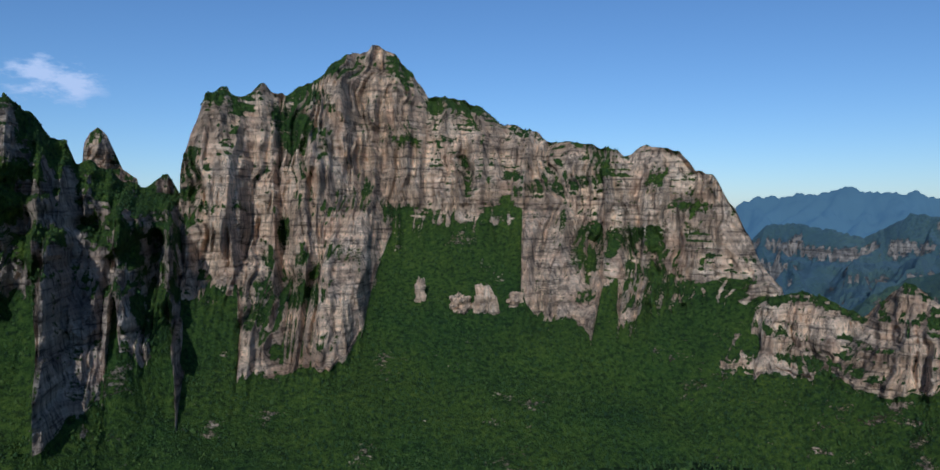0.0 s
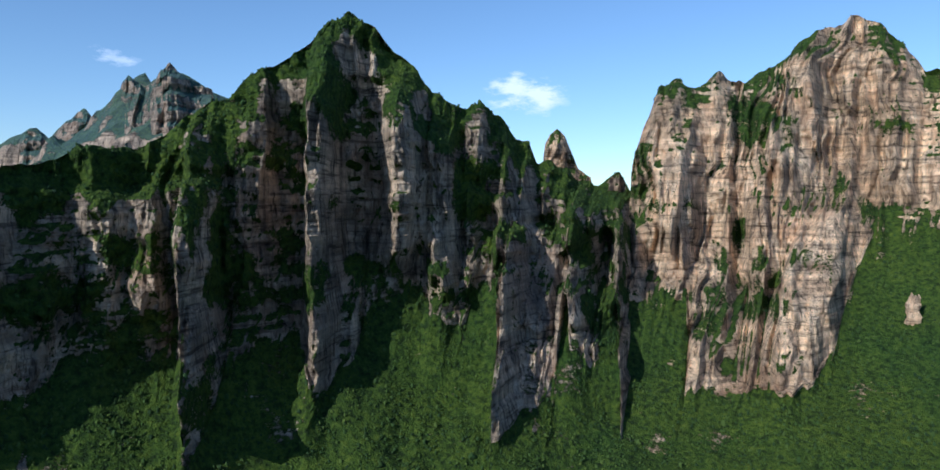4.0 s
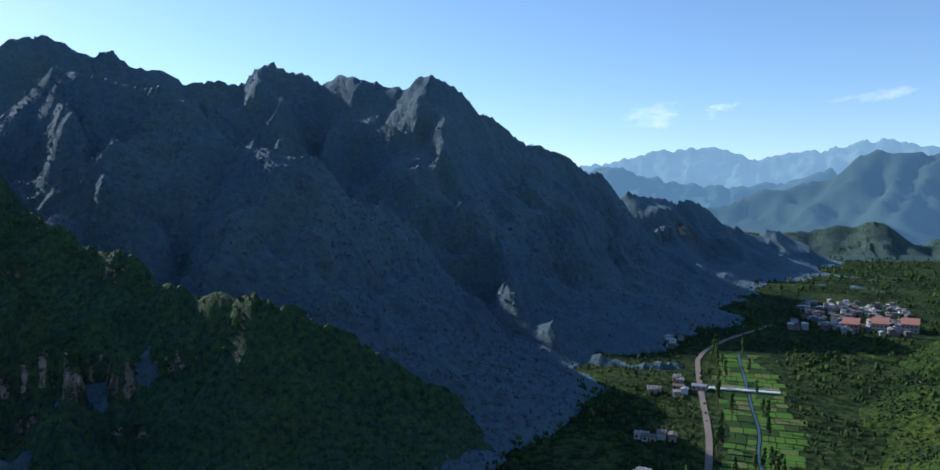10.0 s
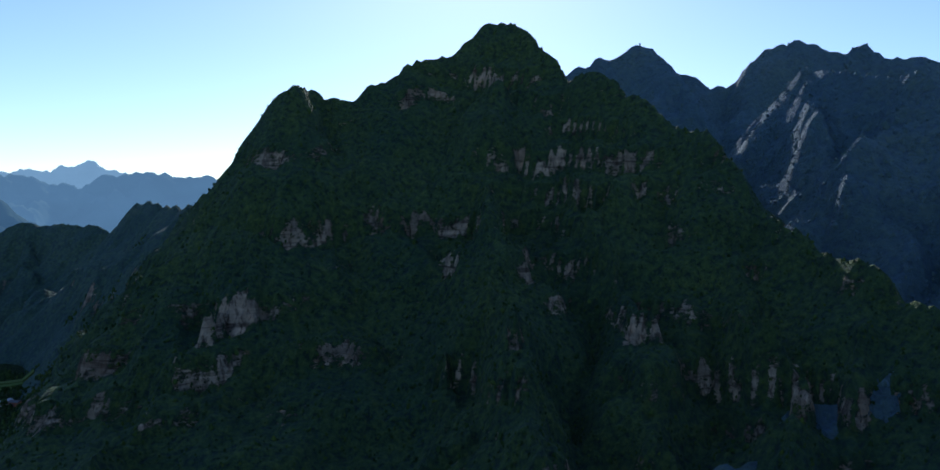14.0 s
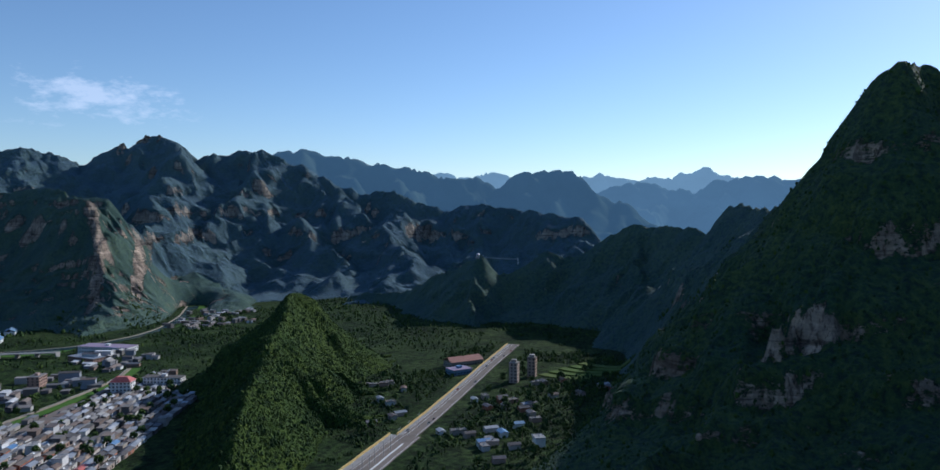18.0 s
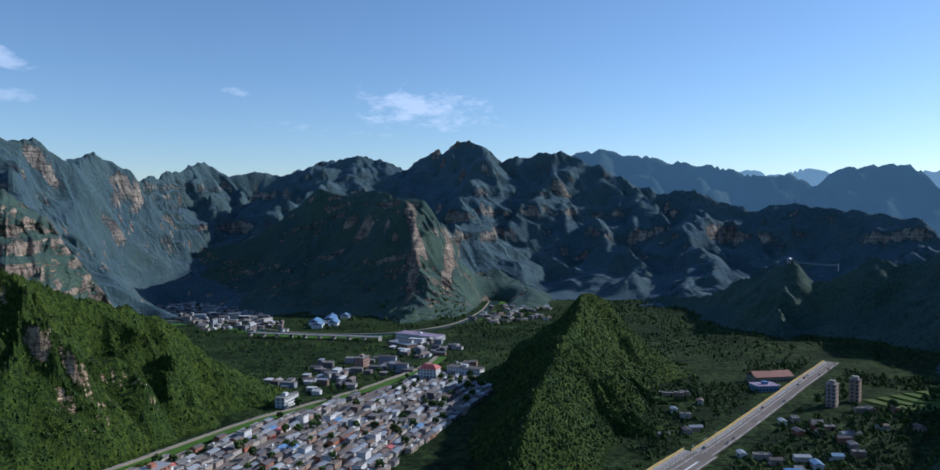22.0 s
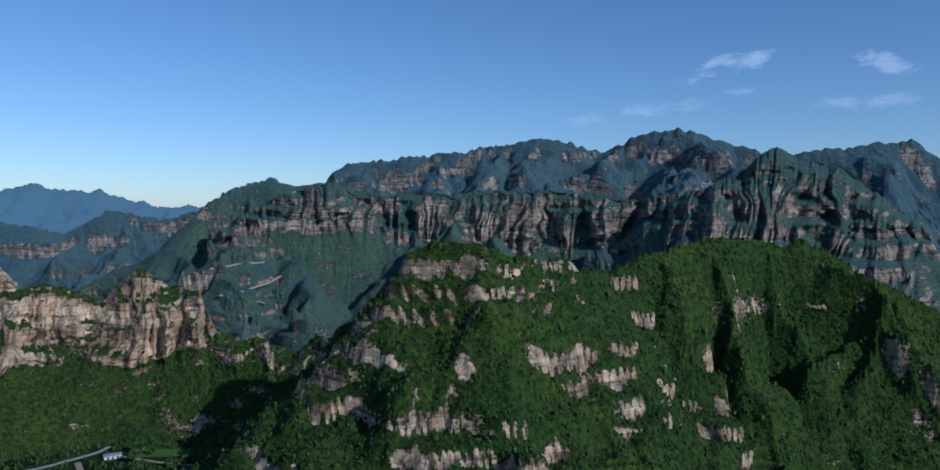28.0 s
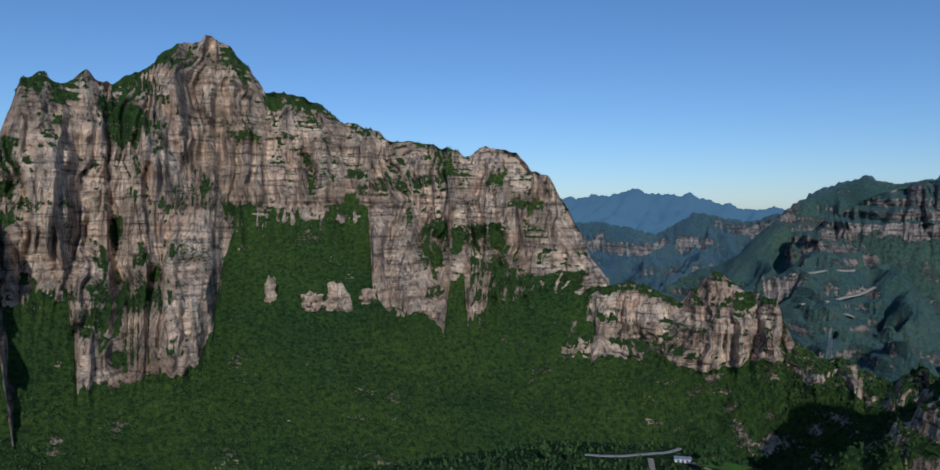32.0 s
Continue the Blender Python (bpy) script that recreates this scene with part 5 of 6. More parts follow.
# ---- houses ----
def fill_house(ob, w, d, h, floors, wall, roof, shape, rng):
    """Walls, roof, door, windows and what stands on the roof of a house, w by d metres."""
    part("wall", boxes((-w / 2, w / 2, -d / 2, d / 2, -1.5, h)), wall, ob)
    if shape == "gable":
        bm = bmesh.new()
        gable(bm, -w / 2 - 0.5, w / 2 + 0.5, -d / 2 - 0.6, d / 2 + 0.6, h - 0.05, d * 0.22)
        part("roof", bm, roof, ob)
        for x in (-w / 2, w / 2 - 0.25):
            end = bmesh.new()
            v = [end.verts.new((x + o, y, z)) for o in (0, 0.25) for y, z in ((-d / 2, h), (d / 2, h), (0, h + d * 0.22))]
            end.faces.new(v[:3][::-1]), end.faces.new(v[3:])
            for i in range(3):
                j = (i + 1) % 3
                end.faces.new((v[i], v[j], v[j + 3], v[i + 3]))
            part("gable_wall", end, wall, ob)
    else:
        part("roof", boxes((-w / 2 - 0.25, w / 2 + 0.25, -d / 2 - 0.25, d / 2 + 0.25, h, h + 0.25)), roof, ob)
        rim = 0.55
        part("parapet", boxes((-w / 2 - 0.2, w / 2 + 0.2, -d / 2 - 0.2, -d / 2, h + 0.25, h + rim), (-w / 2 - 0.2, w / 2 + 0.2, d / 2, d / 2 + 0.2, h + 0.25, h + rim),
                              (-w / 2 - 0.2, -w / 2, -d / 2, d / 2, h + 0.25, h + rim), (w / 2, w / 2 + 0.2, -d / 2, d / 2, h + 0.25, h + rim)), wall, ob)
        tank = boxes((-0.9, 0.9, -0.5, 0.5, h + 0.25, h + 0.4))
        box(tank, -0.8, 0.8, 0.2, 0.6, h + 0.9, h + 1.4)
        v = [tank.verts.new(c) for c in ((-0.8, -0.5, h + 0.4), (0.8, -0.5, h + 0.4), (0.8, 0.2, h + 1.2), (-0.8, 0.2, h + 1.2))]
        tank.faces.new(v)
        part("solar_heater", tank, STEEL, ob, "steel solar water heater")
    step = h / floors
    for f in range(floors):
        z = f * step + 0.9
        for x in np.arange(-w / 2 + 1.6, w / 2 - 1.0, 3.4):
            if f == 0 and abs(x) < 1.3:
                continue
            part("window", boxes((x - 0.75, x + 0.75, -d / 2 - 0.06, -d / 2 + 0.05, z, z + 1.5)), GLASS_DARK, ob)
    part("door", boxes((-0.6, 0.6, -d / 2 - 0.07, -d / 2 + 0.05, 0, 2.1)), DOOR, ob)


def house_kinds():
    rng = random.Random(5)
    rows = (("single-storey house with a pale flat concrete roof", 8.5, 5.2, 3.4, 1, WALL, ROOF_FLAT, "flat"),
            ("long low house with a flat grey roof", 11.5, 5.0, 3.3, 1, WALL, ROOF_FLAT, "flat"),
            ("brick house with a dark tiled pitched roof", 9, 5.4, 3.2, 1, WALL_BRICK, ROOF_TILE, "gable"),
            ("plastered house with a worn tiled pitched roof", 8, 5, 3.2, 1, WALL, ROOF_TILE, "gable"),
            ("shed with a pale sheet-metal roof", 10, 5.2, 3.1, 1, WALL, ROOF_PALE, "gable"),
            ("house with a blue sheet-metal roof", 9, 5.4, 3.3, 1, WALL_WHITE, ROOF_BLUE, "gable"),
            ("two-storey white house with a flat roof", 9, 7, 6.4, 2, WALL_WHITE, ROOF_FLAT, "flat"),
            ("house with a faded red sheet roof", 9, 5.4, 3.4, 1, WALL, ROOF_RED, "gable"),
            ("plain yard house with a light metal roof", 7, 4.6, 3.0, 1, WALL_WHITE, ROOF_PALE, "gable"))
    return rows


KINDS = house_kinds()
WEIGHTS = (22, 13, 18, 18, 14, 3, 4, 2, 8)
FIRST = {}


def put_house(kind, m, group):
    if kind not in FIRST:
        label, w, d, h, floors, wall, roof, shape = KINDS[kind]
        ob = thing("house", label, "house", None, group)
        fill_house(ob, w, d, h, floors, wall, roof, shape, random.Random(kind))
        ob.matrix_basis = m
        FIRST[kind] = ob
        return ob
    ob = copy_thing(FIRST[kind], m)
    ob["group"] = group
    return ob


class Joined:
    """Many plain far houses in one mesh."""

    def __init__(self):
        self.bm = bmesh.new()

    def house(self, x, y, z, turn, w, d, h, pitched):
        before = len(self.bm.verts)
        box(self.bm, -w / 2, w / 2, -d / 2, d / 2, -1.5, h)
        if pitched:
            gable(self.bm, -w / 2 - 0.4, w / 2 + 0.4, -d / 2 - 0.4, d / 2 + 0.4, h, d * 0.2)
        else:
            box(self.bm, -w / 2 - 0.2, w / 2 + 0.2, -d / 2 - 0.2, d / 2 + 0.2, h, h + 0.4)
        self.bm.verts.ensure_lookup_table()
        m = pose(x, y, z, 0, 0, turn)
        for v in self.bm.verts[before:]:
            v.co = m @ v.co

    def done(self, name, label):
        ob = part(name, self.bm, FAR_HOUSE, None)
        return tagged(ob, label, "houses", kind="stuff")


def far_house_material():
    m, nt, bsdf = nodes_of("far_house")
    geo = nt.nodes.new("ShaderNodeNewGeometry")
    col = ramp(nt, geo.outputs["Random Per Island"], [(0.0, (0.20, 0.19, 0.185)), (0.2, (0.12, 0.11, 0.105)), (0.4, (0.42, 0.41, 0.39)), (0.55, (0.20, 0.145, 0.115)), (0.7, (0.13, 0.125, 0.13)), (0.85, (0.34, 0.37, 0.42)), (1.0, (0.66, 0.65, 0.63))])
    nt.links.new(col, bsdf.inputs["Base Color"])
    bsdf.inputs["Roughness"].default_value = 0.8
    bsdf.inputs["Specular IOR Level"].default_value = 0.12
    return m


FAR_HOUSE = far_house_material()

# ---- the town along its street ----
STREET_TURN = math.degrees(math.atan2(TOWN_D[1], TOWN_D[0]))


def build_town():
    rng = random.Random(21)
    far = Joined()
    singles = 0
    spots = []
    w = -112.0
    while w < 62:
        s = -75.0 + rng.uniform(0, 8)
        while s < 400:
            kind = rng.choices(range(len(KINDS)), WEIGHTS)[0]
            width, depth = KINDS[kind][1], KINDS[kind][2]
            edge = 78 - 0.215 * max(s, 0) - 22
            right = -114 if s < 250 else -114 + (s - 250) * 0.42
            if right < w < edge and abs(w) > 6.5 and rng.random() < 0.94:
                spots.append((s + width / 2, w + rng.uniform(-1.2, 1.2), kind, rng.choice((0, 180)) + rng.uniform(-4, 4)))
            s += width + rng.choice((0.8, 1.5, 2.5, 5.0))
        w += rng.choice((8.0, 8.8, 9.6, 11.0))
    spots.sort(key=lambda r: r[0])
    for s, w, kind, turn in spots:
        x, y = town(s, w)
        if on_hill(x, y):
            continue
        z = ground_z(x, y)
        if singles < 270:
            put_house(kind, pose(x, y, z, 0, 0, STREET_TURN + turn), "houses of the valley town")
            singles += 1
        else:
            _, hw, hd, hh, _, _, _, shape = KINDS[kind]
            far.house(x, y, z, STREET_TURN + turn, hw, hd, hh, shape == "gable")
    # across the canal, by the square and at the far end of the valley
    for cx, cy, rx, ry, n, turn in ((640, -265, 45, 38, 26, -40), (700, -345, 60, 45, 34, -40), (790, -470, 70, 40, 30, -50), (1330, -330, 130, 70, 110, -35), (1560, -330, 170, 80, 130, -20), (1780, -300, 150, 70, 70, -10), (1500, -520, 90, 50, 40, -20),
                                    (1170, -345, 60, 30, 18, -40), (1010, -740, 70, 60, 34, 20), (1130, -860, 60, 50, 22, 10), (1380, -600, 90, 40, 26, 0)):
        for k in range(n):
            x, y = cx + rng.uniform(-rx, rx), cy + rng.uniform(-ry, ry)
            if not on_hill(x, y):
                big = rng.random() < 0.18
                far.house(x, y, ground_z(x, y), turn + rng.choice((0, 90)), rng.uniform(8, 14) * (1.6 if big else 1), rng.uniform(5.5, 8), rng.choice((3.3, 3.6, 6.4, 9.5 if big else 3.5)), rng.random() < 0.55)
    # up the valley
    for cx, cy, rx, ry, n in ((-985, 45, 95, 55, 170), (-770, -115, 30, 22, 14)):
        for k in range(n):
            x, y = cx + rng.uniform(-rx, rx), cy + rng.uniform(-ry, ry)
            if not on_hill(x, y):
                far.house(x, y, ground_z(x, y), rng.uniform(-20, 20), rng.uniform(5.5, 10), 5.5, rng.choice((3.0, 3.2, 5.6)), rng.random() < 0.5)
    far.done("far_houses", "small pale houses of the far town quarters")
    # the village by the stream, and the houses along the highway
    group = "scattered valley houses"
    for cx, cy, rx, ry, n, turn in ((-628, -62, 24, 16, 9, 10), (-512, -50, 12, 12, 4, 15), (-440, -28, 14, 26, 6, 80), (255, -395, 14, 20, 0, 0), (310, -450, 26, 30, 7, 60), (360, -505, 30, 30, 5, 40),
                                    (205, -470, 30, 50, 9, 60), (235, -540, 30, 40, 10, 60), (170, -420, 26, 40, 7, 50), (215, -600, 40, 30, 6, 60)):
        for k in range(n):
            x, y = cx + rng.uniform(-rx, rx), cy + rng.uniform(-ry, ry)
            if not on_hill(x, y):
                put_house(rng.choices(range(len(KINDS)), WEIGHTS)[0], pose(x, y, ground_z(x, y), 0, 0, turn + rng.choice((0, 90)) + rng.uniform(-8, 8)), group)


def block(name, label, category, x, y, turn, w, d, floors, wall, roof, roof_shape="flat", storey=3.2, bays=3.6):
    """A larger building with a window in every bay of every floor."""
    ob = thing(name, label, category, pose(x, y, ground_z(x, y), 0, 0, turn))
    h = floors * storey
    part("wall", boxes((-w / 2, w / 2, -d / 2, d / 2, -2, h)), wall, ob)
    if roof_shape == "gable":
        bm = bmesh.new()
        gable(bm, -w / 2 - 0.6, w / 2 + 0.6, -d / 2 - 0.8, d / 2 + 0.8, h - 0.02, d * 0.26, 0.4)
        part("roof", bm, roof, ob)
    elif roof_shape == "hip":
        part("roof", boxes((-w / 2 - 0.8, w / 2 + 0.8, -d / 2 - 0.8, d / 2 + 0.8, h, h + d * 0.3, d * 0.38)), roof, ob)
    else:
        part("roof", boxes((-w / 2 - 0.4, w / 2 + 0.4, -d / 2 - 0.4, d / 2 + 0.4, h, h + 0.4)), roof, ob)
        part("stair_house", boxes((-2.5, 2.5, -2, 2, h + 0.4, h + 3.0)), wall, ob)
    pane = boxes((-0.85, 0.85, -0.05, 0.06, 0, 1.5))
    first = part("window", pane, GLASS_DARK, ob)
    spots = []
    for f in range(floors):
        for x_ in np.arange(-w / 2 + bays / 2, w / 2, bays):
            spots += [(x_, -d / 2, 0, f * storey + 0.95), (x_, d / 2, 180, f * storey + 0.95)]
        for y_ in np.arange(-d / 2 + bays / 2, d / 2, bays * 1.3):
            spots += [(-w / 2, y_, -90, f * storey + 0.95), (w / 2, y_, 90, f * storey + 0.95)]
    for k, (x_, y_, a, z_) in enumerate(spots):
        o = first if k == 0 else new("window", first.data)
        o.parent = ob
        o.matrix_basis = pose(x_, y_, z_, 0, 0, a)
    return ob


build_town()
block("hotel", "four-storey white building with a red hipped roof", "building", 592, -380, STREET_TURN + 90, 20, 14, 4, WALL_WHITE, ROOF_RED, "hip")
block("school", "long three-storey pale building with a flat roof", "building", 588, -422, STREET_TURN + 80, 40, 12, 3, WALL_WHITE, ROOF_FLAT)
block("white_house", "three-storey white house beside the embankment road", "building", 562, -216, STREET_TURN, 18, 10, 3, WALL_WHITE, ROOF_FLAT)
block("brick_block", "orange brick building with a pale roof", "building", 402, -84, STREET_TURN, 22, 12, 3, WALL_BRICK, ROOF_PALE)
block("station_hall", "long low hall with a mauve roof by the overpass", "building", 872, -505, STREET_TURN + 75, 74, 24, 2, WALL_WHITE, ROOF_PURPLE, storey=4.2)
block("market_hall", "wide flat market hall with a pale roof", "building", 826, -455, STREET_TURN + 60, 46, 18, 2, WALL, ROOF_PALE)
block("office", "four-storey grey office block near the square", "building", 716, -352, STREET_TURN, 18, 12, 4, WALL, ROOF_FLAT)
block("rail_building", "low brown-roofed service hall beside the highway", "building", 372, -645, 70, 40, 17, 1, WALL, ROOF_BROWN, "gable", storey=5.0)
block("rail_annex", "small service hall with a blue front", "building", 348, -607, 70, 22, 16, 1, ROOF_BLUE, ROOF_PURPLE, storey=5.0)
block("apartment_block", "slim pale apartment block among trees", "building", 276, -602, 20, 8, 9, 6, WALL, ROOF_FLAT)
block("apartment_block", "slim pale apartment block among trees", "building", 276, -634, 20, 8, 9, 6, WALL, ROOF_FLAT)
for k, (x, y) in enumerate(((-912, 46), (-922, 72), (-930, 98))):
    block("red_roof_hall", "large hall with a faded red roof in the far village", "building", x, y, 85, 15, 20, 2, WALL, ROOF_BROWN, "gable", storey=4.0)
for k, (x, y, w, d) in enumerate(((1120, -430, 34, 18), (1130, -462, 30, 16), (1165, -440, 36, 18), (1185, -475, 40, 20), (1225, -490, 30, 18), (1230, -520, 26, 16))):
    block("factory_shed", "factory shed with a bright blue sheet roof", "shed", x, y, STREET_TURN + 20, w, d, 1, WALL_WHITE, ROOF_BLUE, "gable", storey=6.0, bays=6)

# ---- roads, river, fields ----
NEAR_ROAD, FAR_ROAD = HIGHWAY[:13], HIGHWAY[12:]
for line, half, rim in ((NEAR_ROAD, 9.5, 14.5), (FAR_ROAD, 6.0, 9.0)):
    strip("road", "wide tan-grey asphalt highway running up the valley", "road", line, -half, half, 0.9, ASPHALT, 1.5)
    strip("pavement", "pale concrete shoulder beside the highway", "shoulder", line, half, rim, 0.75, CONCRETE, 1.5)
    for off in (-0.88 * half, 0.36 * half, 0.85 * half):
        strip("trim_line", "white painted lane line", "marking", line, off, off + 0.35, 0.906, PAINT_WHITE, 0.02)
strip("trim_median", "white kerb along the middle of the highway", "kerb", HIGHWAY[:12], -3.6, -2.4, 1.15, PAINT_WHITE, 0.3)
strip("embankment_road", "narrow pale road on the embankment above the canal", "road", EMBANK, -1.7, 1.7, 1.2, DIRT, 1.6)
strip("canal_bank", "bright grassy canal bank along the town", "bank", EMBANK, -12, -2.2, 0.9, GRASS, 1.4)
strip("street", "grey main street between the houses", "street", [town(s, 0) for s in range(-90, 300, 30)], -4.5, 4.5, 0.25, ASPHALT, 0.6)
for w in (-52, 31):
    strip("lane", "narrow grey lane between houses", "street", [town(s, w) for s in range(-80, 250, 30)], -1.6, 1.6, 0.2, CONCRETE, 0.5)
strip("river", "shallow river between grassy banks", "water", RIVER, -11, 11, 0.1, WATER, 0.4)
strip("river_bank", "sandy strip along the river", "bank", RIVER, 11.5, 14.5, 0.5, DIRT, 0.8)
strip("river_meadow", "bright grass beside the river", "bank", RIVER, -34, -11.5, 0.45, GRASS, 0.8)
strip("pond", "still green pond with a weir", "water", [(640, -372), (678, -393), (714, -412)], -10, 10, 0.2, WATER, 0.4)


def meadow_plots():
    """Small plots of grass and crops on both banks of the stream."""
    rng = random.Random(12)
    pts = dense(STREAM, 14)
    for side in (-1, 1):
        for k in range(len(pts) - 1):
            near = 1.4
            while near < (16 if side < 0 else 21):
                wide = rng.uniform(4, 11)
                (ax, ay), (bx, by) = pts[k], pts[k + 1]
                gap = rng.uniform(0.02, 0.09)
                line = [(ax + (bx - ax) * gap, ay + (by - ay) * gap), (bx - (bx - ax) * gap, by - (by - ay) * gap)]
                lo, hi = sorted((side * near, side * (near + wide - 0.6)))
                strip("meadow_plot", "small plot of bright grass beside the stream", "meadow", line, lo, hi, 0.3 + rng.uniform(0, 0.12), rng.choice((GRASS, GRASS, CROP, MEADOW_DARK)), 0.8)
                near += wide


MEADOW_DARK = plain("dark_meadow", [(0.030, 0.062, 0.016)], 0.95, 0.0, 0.2)
meadow_plots()
strip("stream", "narrow stream winding through the meadow", "water", STREAM, -0.8, 0.8, 0.34, WATER, 0.4)
strip("valley_road", "narrow grey road through the village", "road", ROAD_UP, -2.0, 2.0, 0.6, ASPHALT, 0.9)
strip("orchard_field", "bright green field at the foot of the hill", "field", [(-497, 44), (-480, 60), (-455, 84)], -16, 14, 0.4, GRASS, 0.9)
strip("path", "pale dirt path through the trees", "path", PATH_A, -1.6, 1.6, 0.5, CONCRETE, 0.8)
strip("path", "pale dirt path through the trees", "path", PATH_B, -2.0, 2.0, 0.5, DIRT, 0.8)
strip("path", "pale dirt path round the field", "path", PATH_C, -1.3, 1.3, 0.5, DIRT, 0.8)
strip("field", "green field with crop rows below the wood", "field", [(246, 438), (276, 404), (305, 366)], -13, 13, 0.25, GRASS, 0.6)
for k in range(5):
    a, b = 262 - 4 * k, -640 - 13 * k
    strip("terrace_field", "narrow green terraced field", "field", smooth_line([(a + 10, b - 6), (a - 12, b), (a - 30, b - 3), (a - 44, b - 10)]), -5.2, 5.2, 0.6 + 0.5 * k, TERRACE, 4.0)


def wall_along(name, label, line, off, h, t, material, group=""):
    """A low barrier of separate lengths along a line."""
    ob = thing(name, label, "barrier", None, group)
    pts = dense(line, 10)
    for (ax, ay), (bx, by) in zip(pts[:-1], pts[1:]):
        d = math.hypot(bx - ax, by - ay)
        nx, ny = -(by - ay) / d, (bx - ax) / d
        z = land_z(ax, ay) + 0.7
        o = part("panel", boxes((0, d - 0.15, -t / 2, t / 2, -0.4, h)), material, ob)
        o.matrix_basis = pose(ax + nx * off, ay + ny * off, z, 0, 0, math.degrees(math.atan2(by - ay, bx - ax)))
    return ob


wall_along("roadside_barrier", "yellow painted barrier wall along the highway", NEAR_ROAD, 14.8, 1.4, 0.6, PAINT_YELLOW)
wall_along("roadside_barrier", "yellow painted barrier wall along the highway", FAR_ROAD, 9.3, 1.4, 0.5, PAINT_YELLOW)
wall_along("parapet_wall", "pale low wall along the canal embankment", EMBANK, 3.0, 0.5, 0.3, CONCRETE)


def bridge(name, label, a, b, width, height, material, spans=5, rail=1.0):
    ob = thing(name, label, "bridge")
    dx, dy = b[0] - a[0], b[1] - a[1]
    d = math.hypot(dx, dy)
    ob.matrix_basis = pose(a[0], a[1], 0, 0, 0, math.degrees(math.atan2(dy, dx)))
    za, zb = ground_z(*a) + height, ground_z(*b) + height
    bm = bmesh.new()
    v = [bm.verts.new((x, y, z + o)) for x, z in ((0, za), (d, zb)) for y in (-width / 2, width / 2) for o in (-0.9, 0)]
    for f in ((0, 1, 3, 2), (4, 6, 7, 5), (0, 4, 5, 1), (2, 3, 7, 6), (1, 5, 7, 3), (0, 2, 6, 4)):
        bm.faces.new([v[i] for i in f])
    part("deck", bm, material, ob)
    for y in (-width / 2 + 0.15, width / 2 - 0.15):
        r = bmesh.new()
        rod(r, (0, y, za + rail), (d, y, zb + rail), 0.12, 0.12, 4)
        part("railing", r, material, ob)
    for k in range(spans + 1):
        x = d * k / spans
        z = za + (zb - za) * k / spans
        part("pier", boxes((x - 0.7, x + 0.7, -width / 2 + 0.6, width / 2 - 0.6, z - 0.9 - height - 2, z - 0.9)), CONCRETE, ob)
    return ob


bridge("overpass", "long concrete road bridge over the river", (1091, -308), (900, -452), 11, 6.5, CONCRETE, 9)
bridge("footbridge", "white bridge across the stream", (-637, -42), (-647, 6), 4.5, 1.6, WALL_WHITE, 3)
bridge("pond_weir", "low concrete weir walkway across the pond", (664, -398), (676, -378), 3, 1.2, CONCRETE, 2)


# ---- trees that stand alone ----
def make_tree(height, spread, slim, seed, label):
    rng = random.Random(seed)
    ob = thing("tree", label, "tree")
    bm = bmesh.new()
    rod(bm, (0, 0, -1), (0, 0, height * 0.55), 0.05 * height ** 0.8, 0.02 * height ** 0.8, 7)
    for k in range(5):
        a, z = rng.uniform(0, 6.28), height * rng.uniform(0.25, 0.55)
        rod(bm, (0, 0, z), (spread * 0.5 * math.cos(a), spread * 0.5 * math.sin(a), z + height * 0.22), 0.02 * height ** 0.7, 0.008 * height ** 0.7, 5)
    part("trunk", bm, BARK, ob)
    gen = np.random.default_rng(seed)
    shapes, faces = crown_shapes(gen, 4)
    V, F = [], []
    for k in range(34):
        h = rng.random() ** 0.8
        r = spread * (math.sin(math.pi * min(1, 0.12 + 0.88 * h)) ** 0.7 if not slim else 0.75 - 0.5 * h) * math.sqrt(rng.random())
        a = rng.uniform(0, 6.28)
        c = np.array((r * math.cos(a), r * math.sin(a), height * (0.24 + 0.7 * h)))
        s = spread * rng.uniform(0.38, 0.75)
        V.append(shapes[k % 4] * s * (1, 1, 0.9) + c)
        F.append(faces + 12 * k)
    me = mesh_of("crown", np.concatenate(V), np.concatenate(F), (LEAF,), tris=True)
    c = new("crown", me)
    c.parent = ob
    return ob


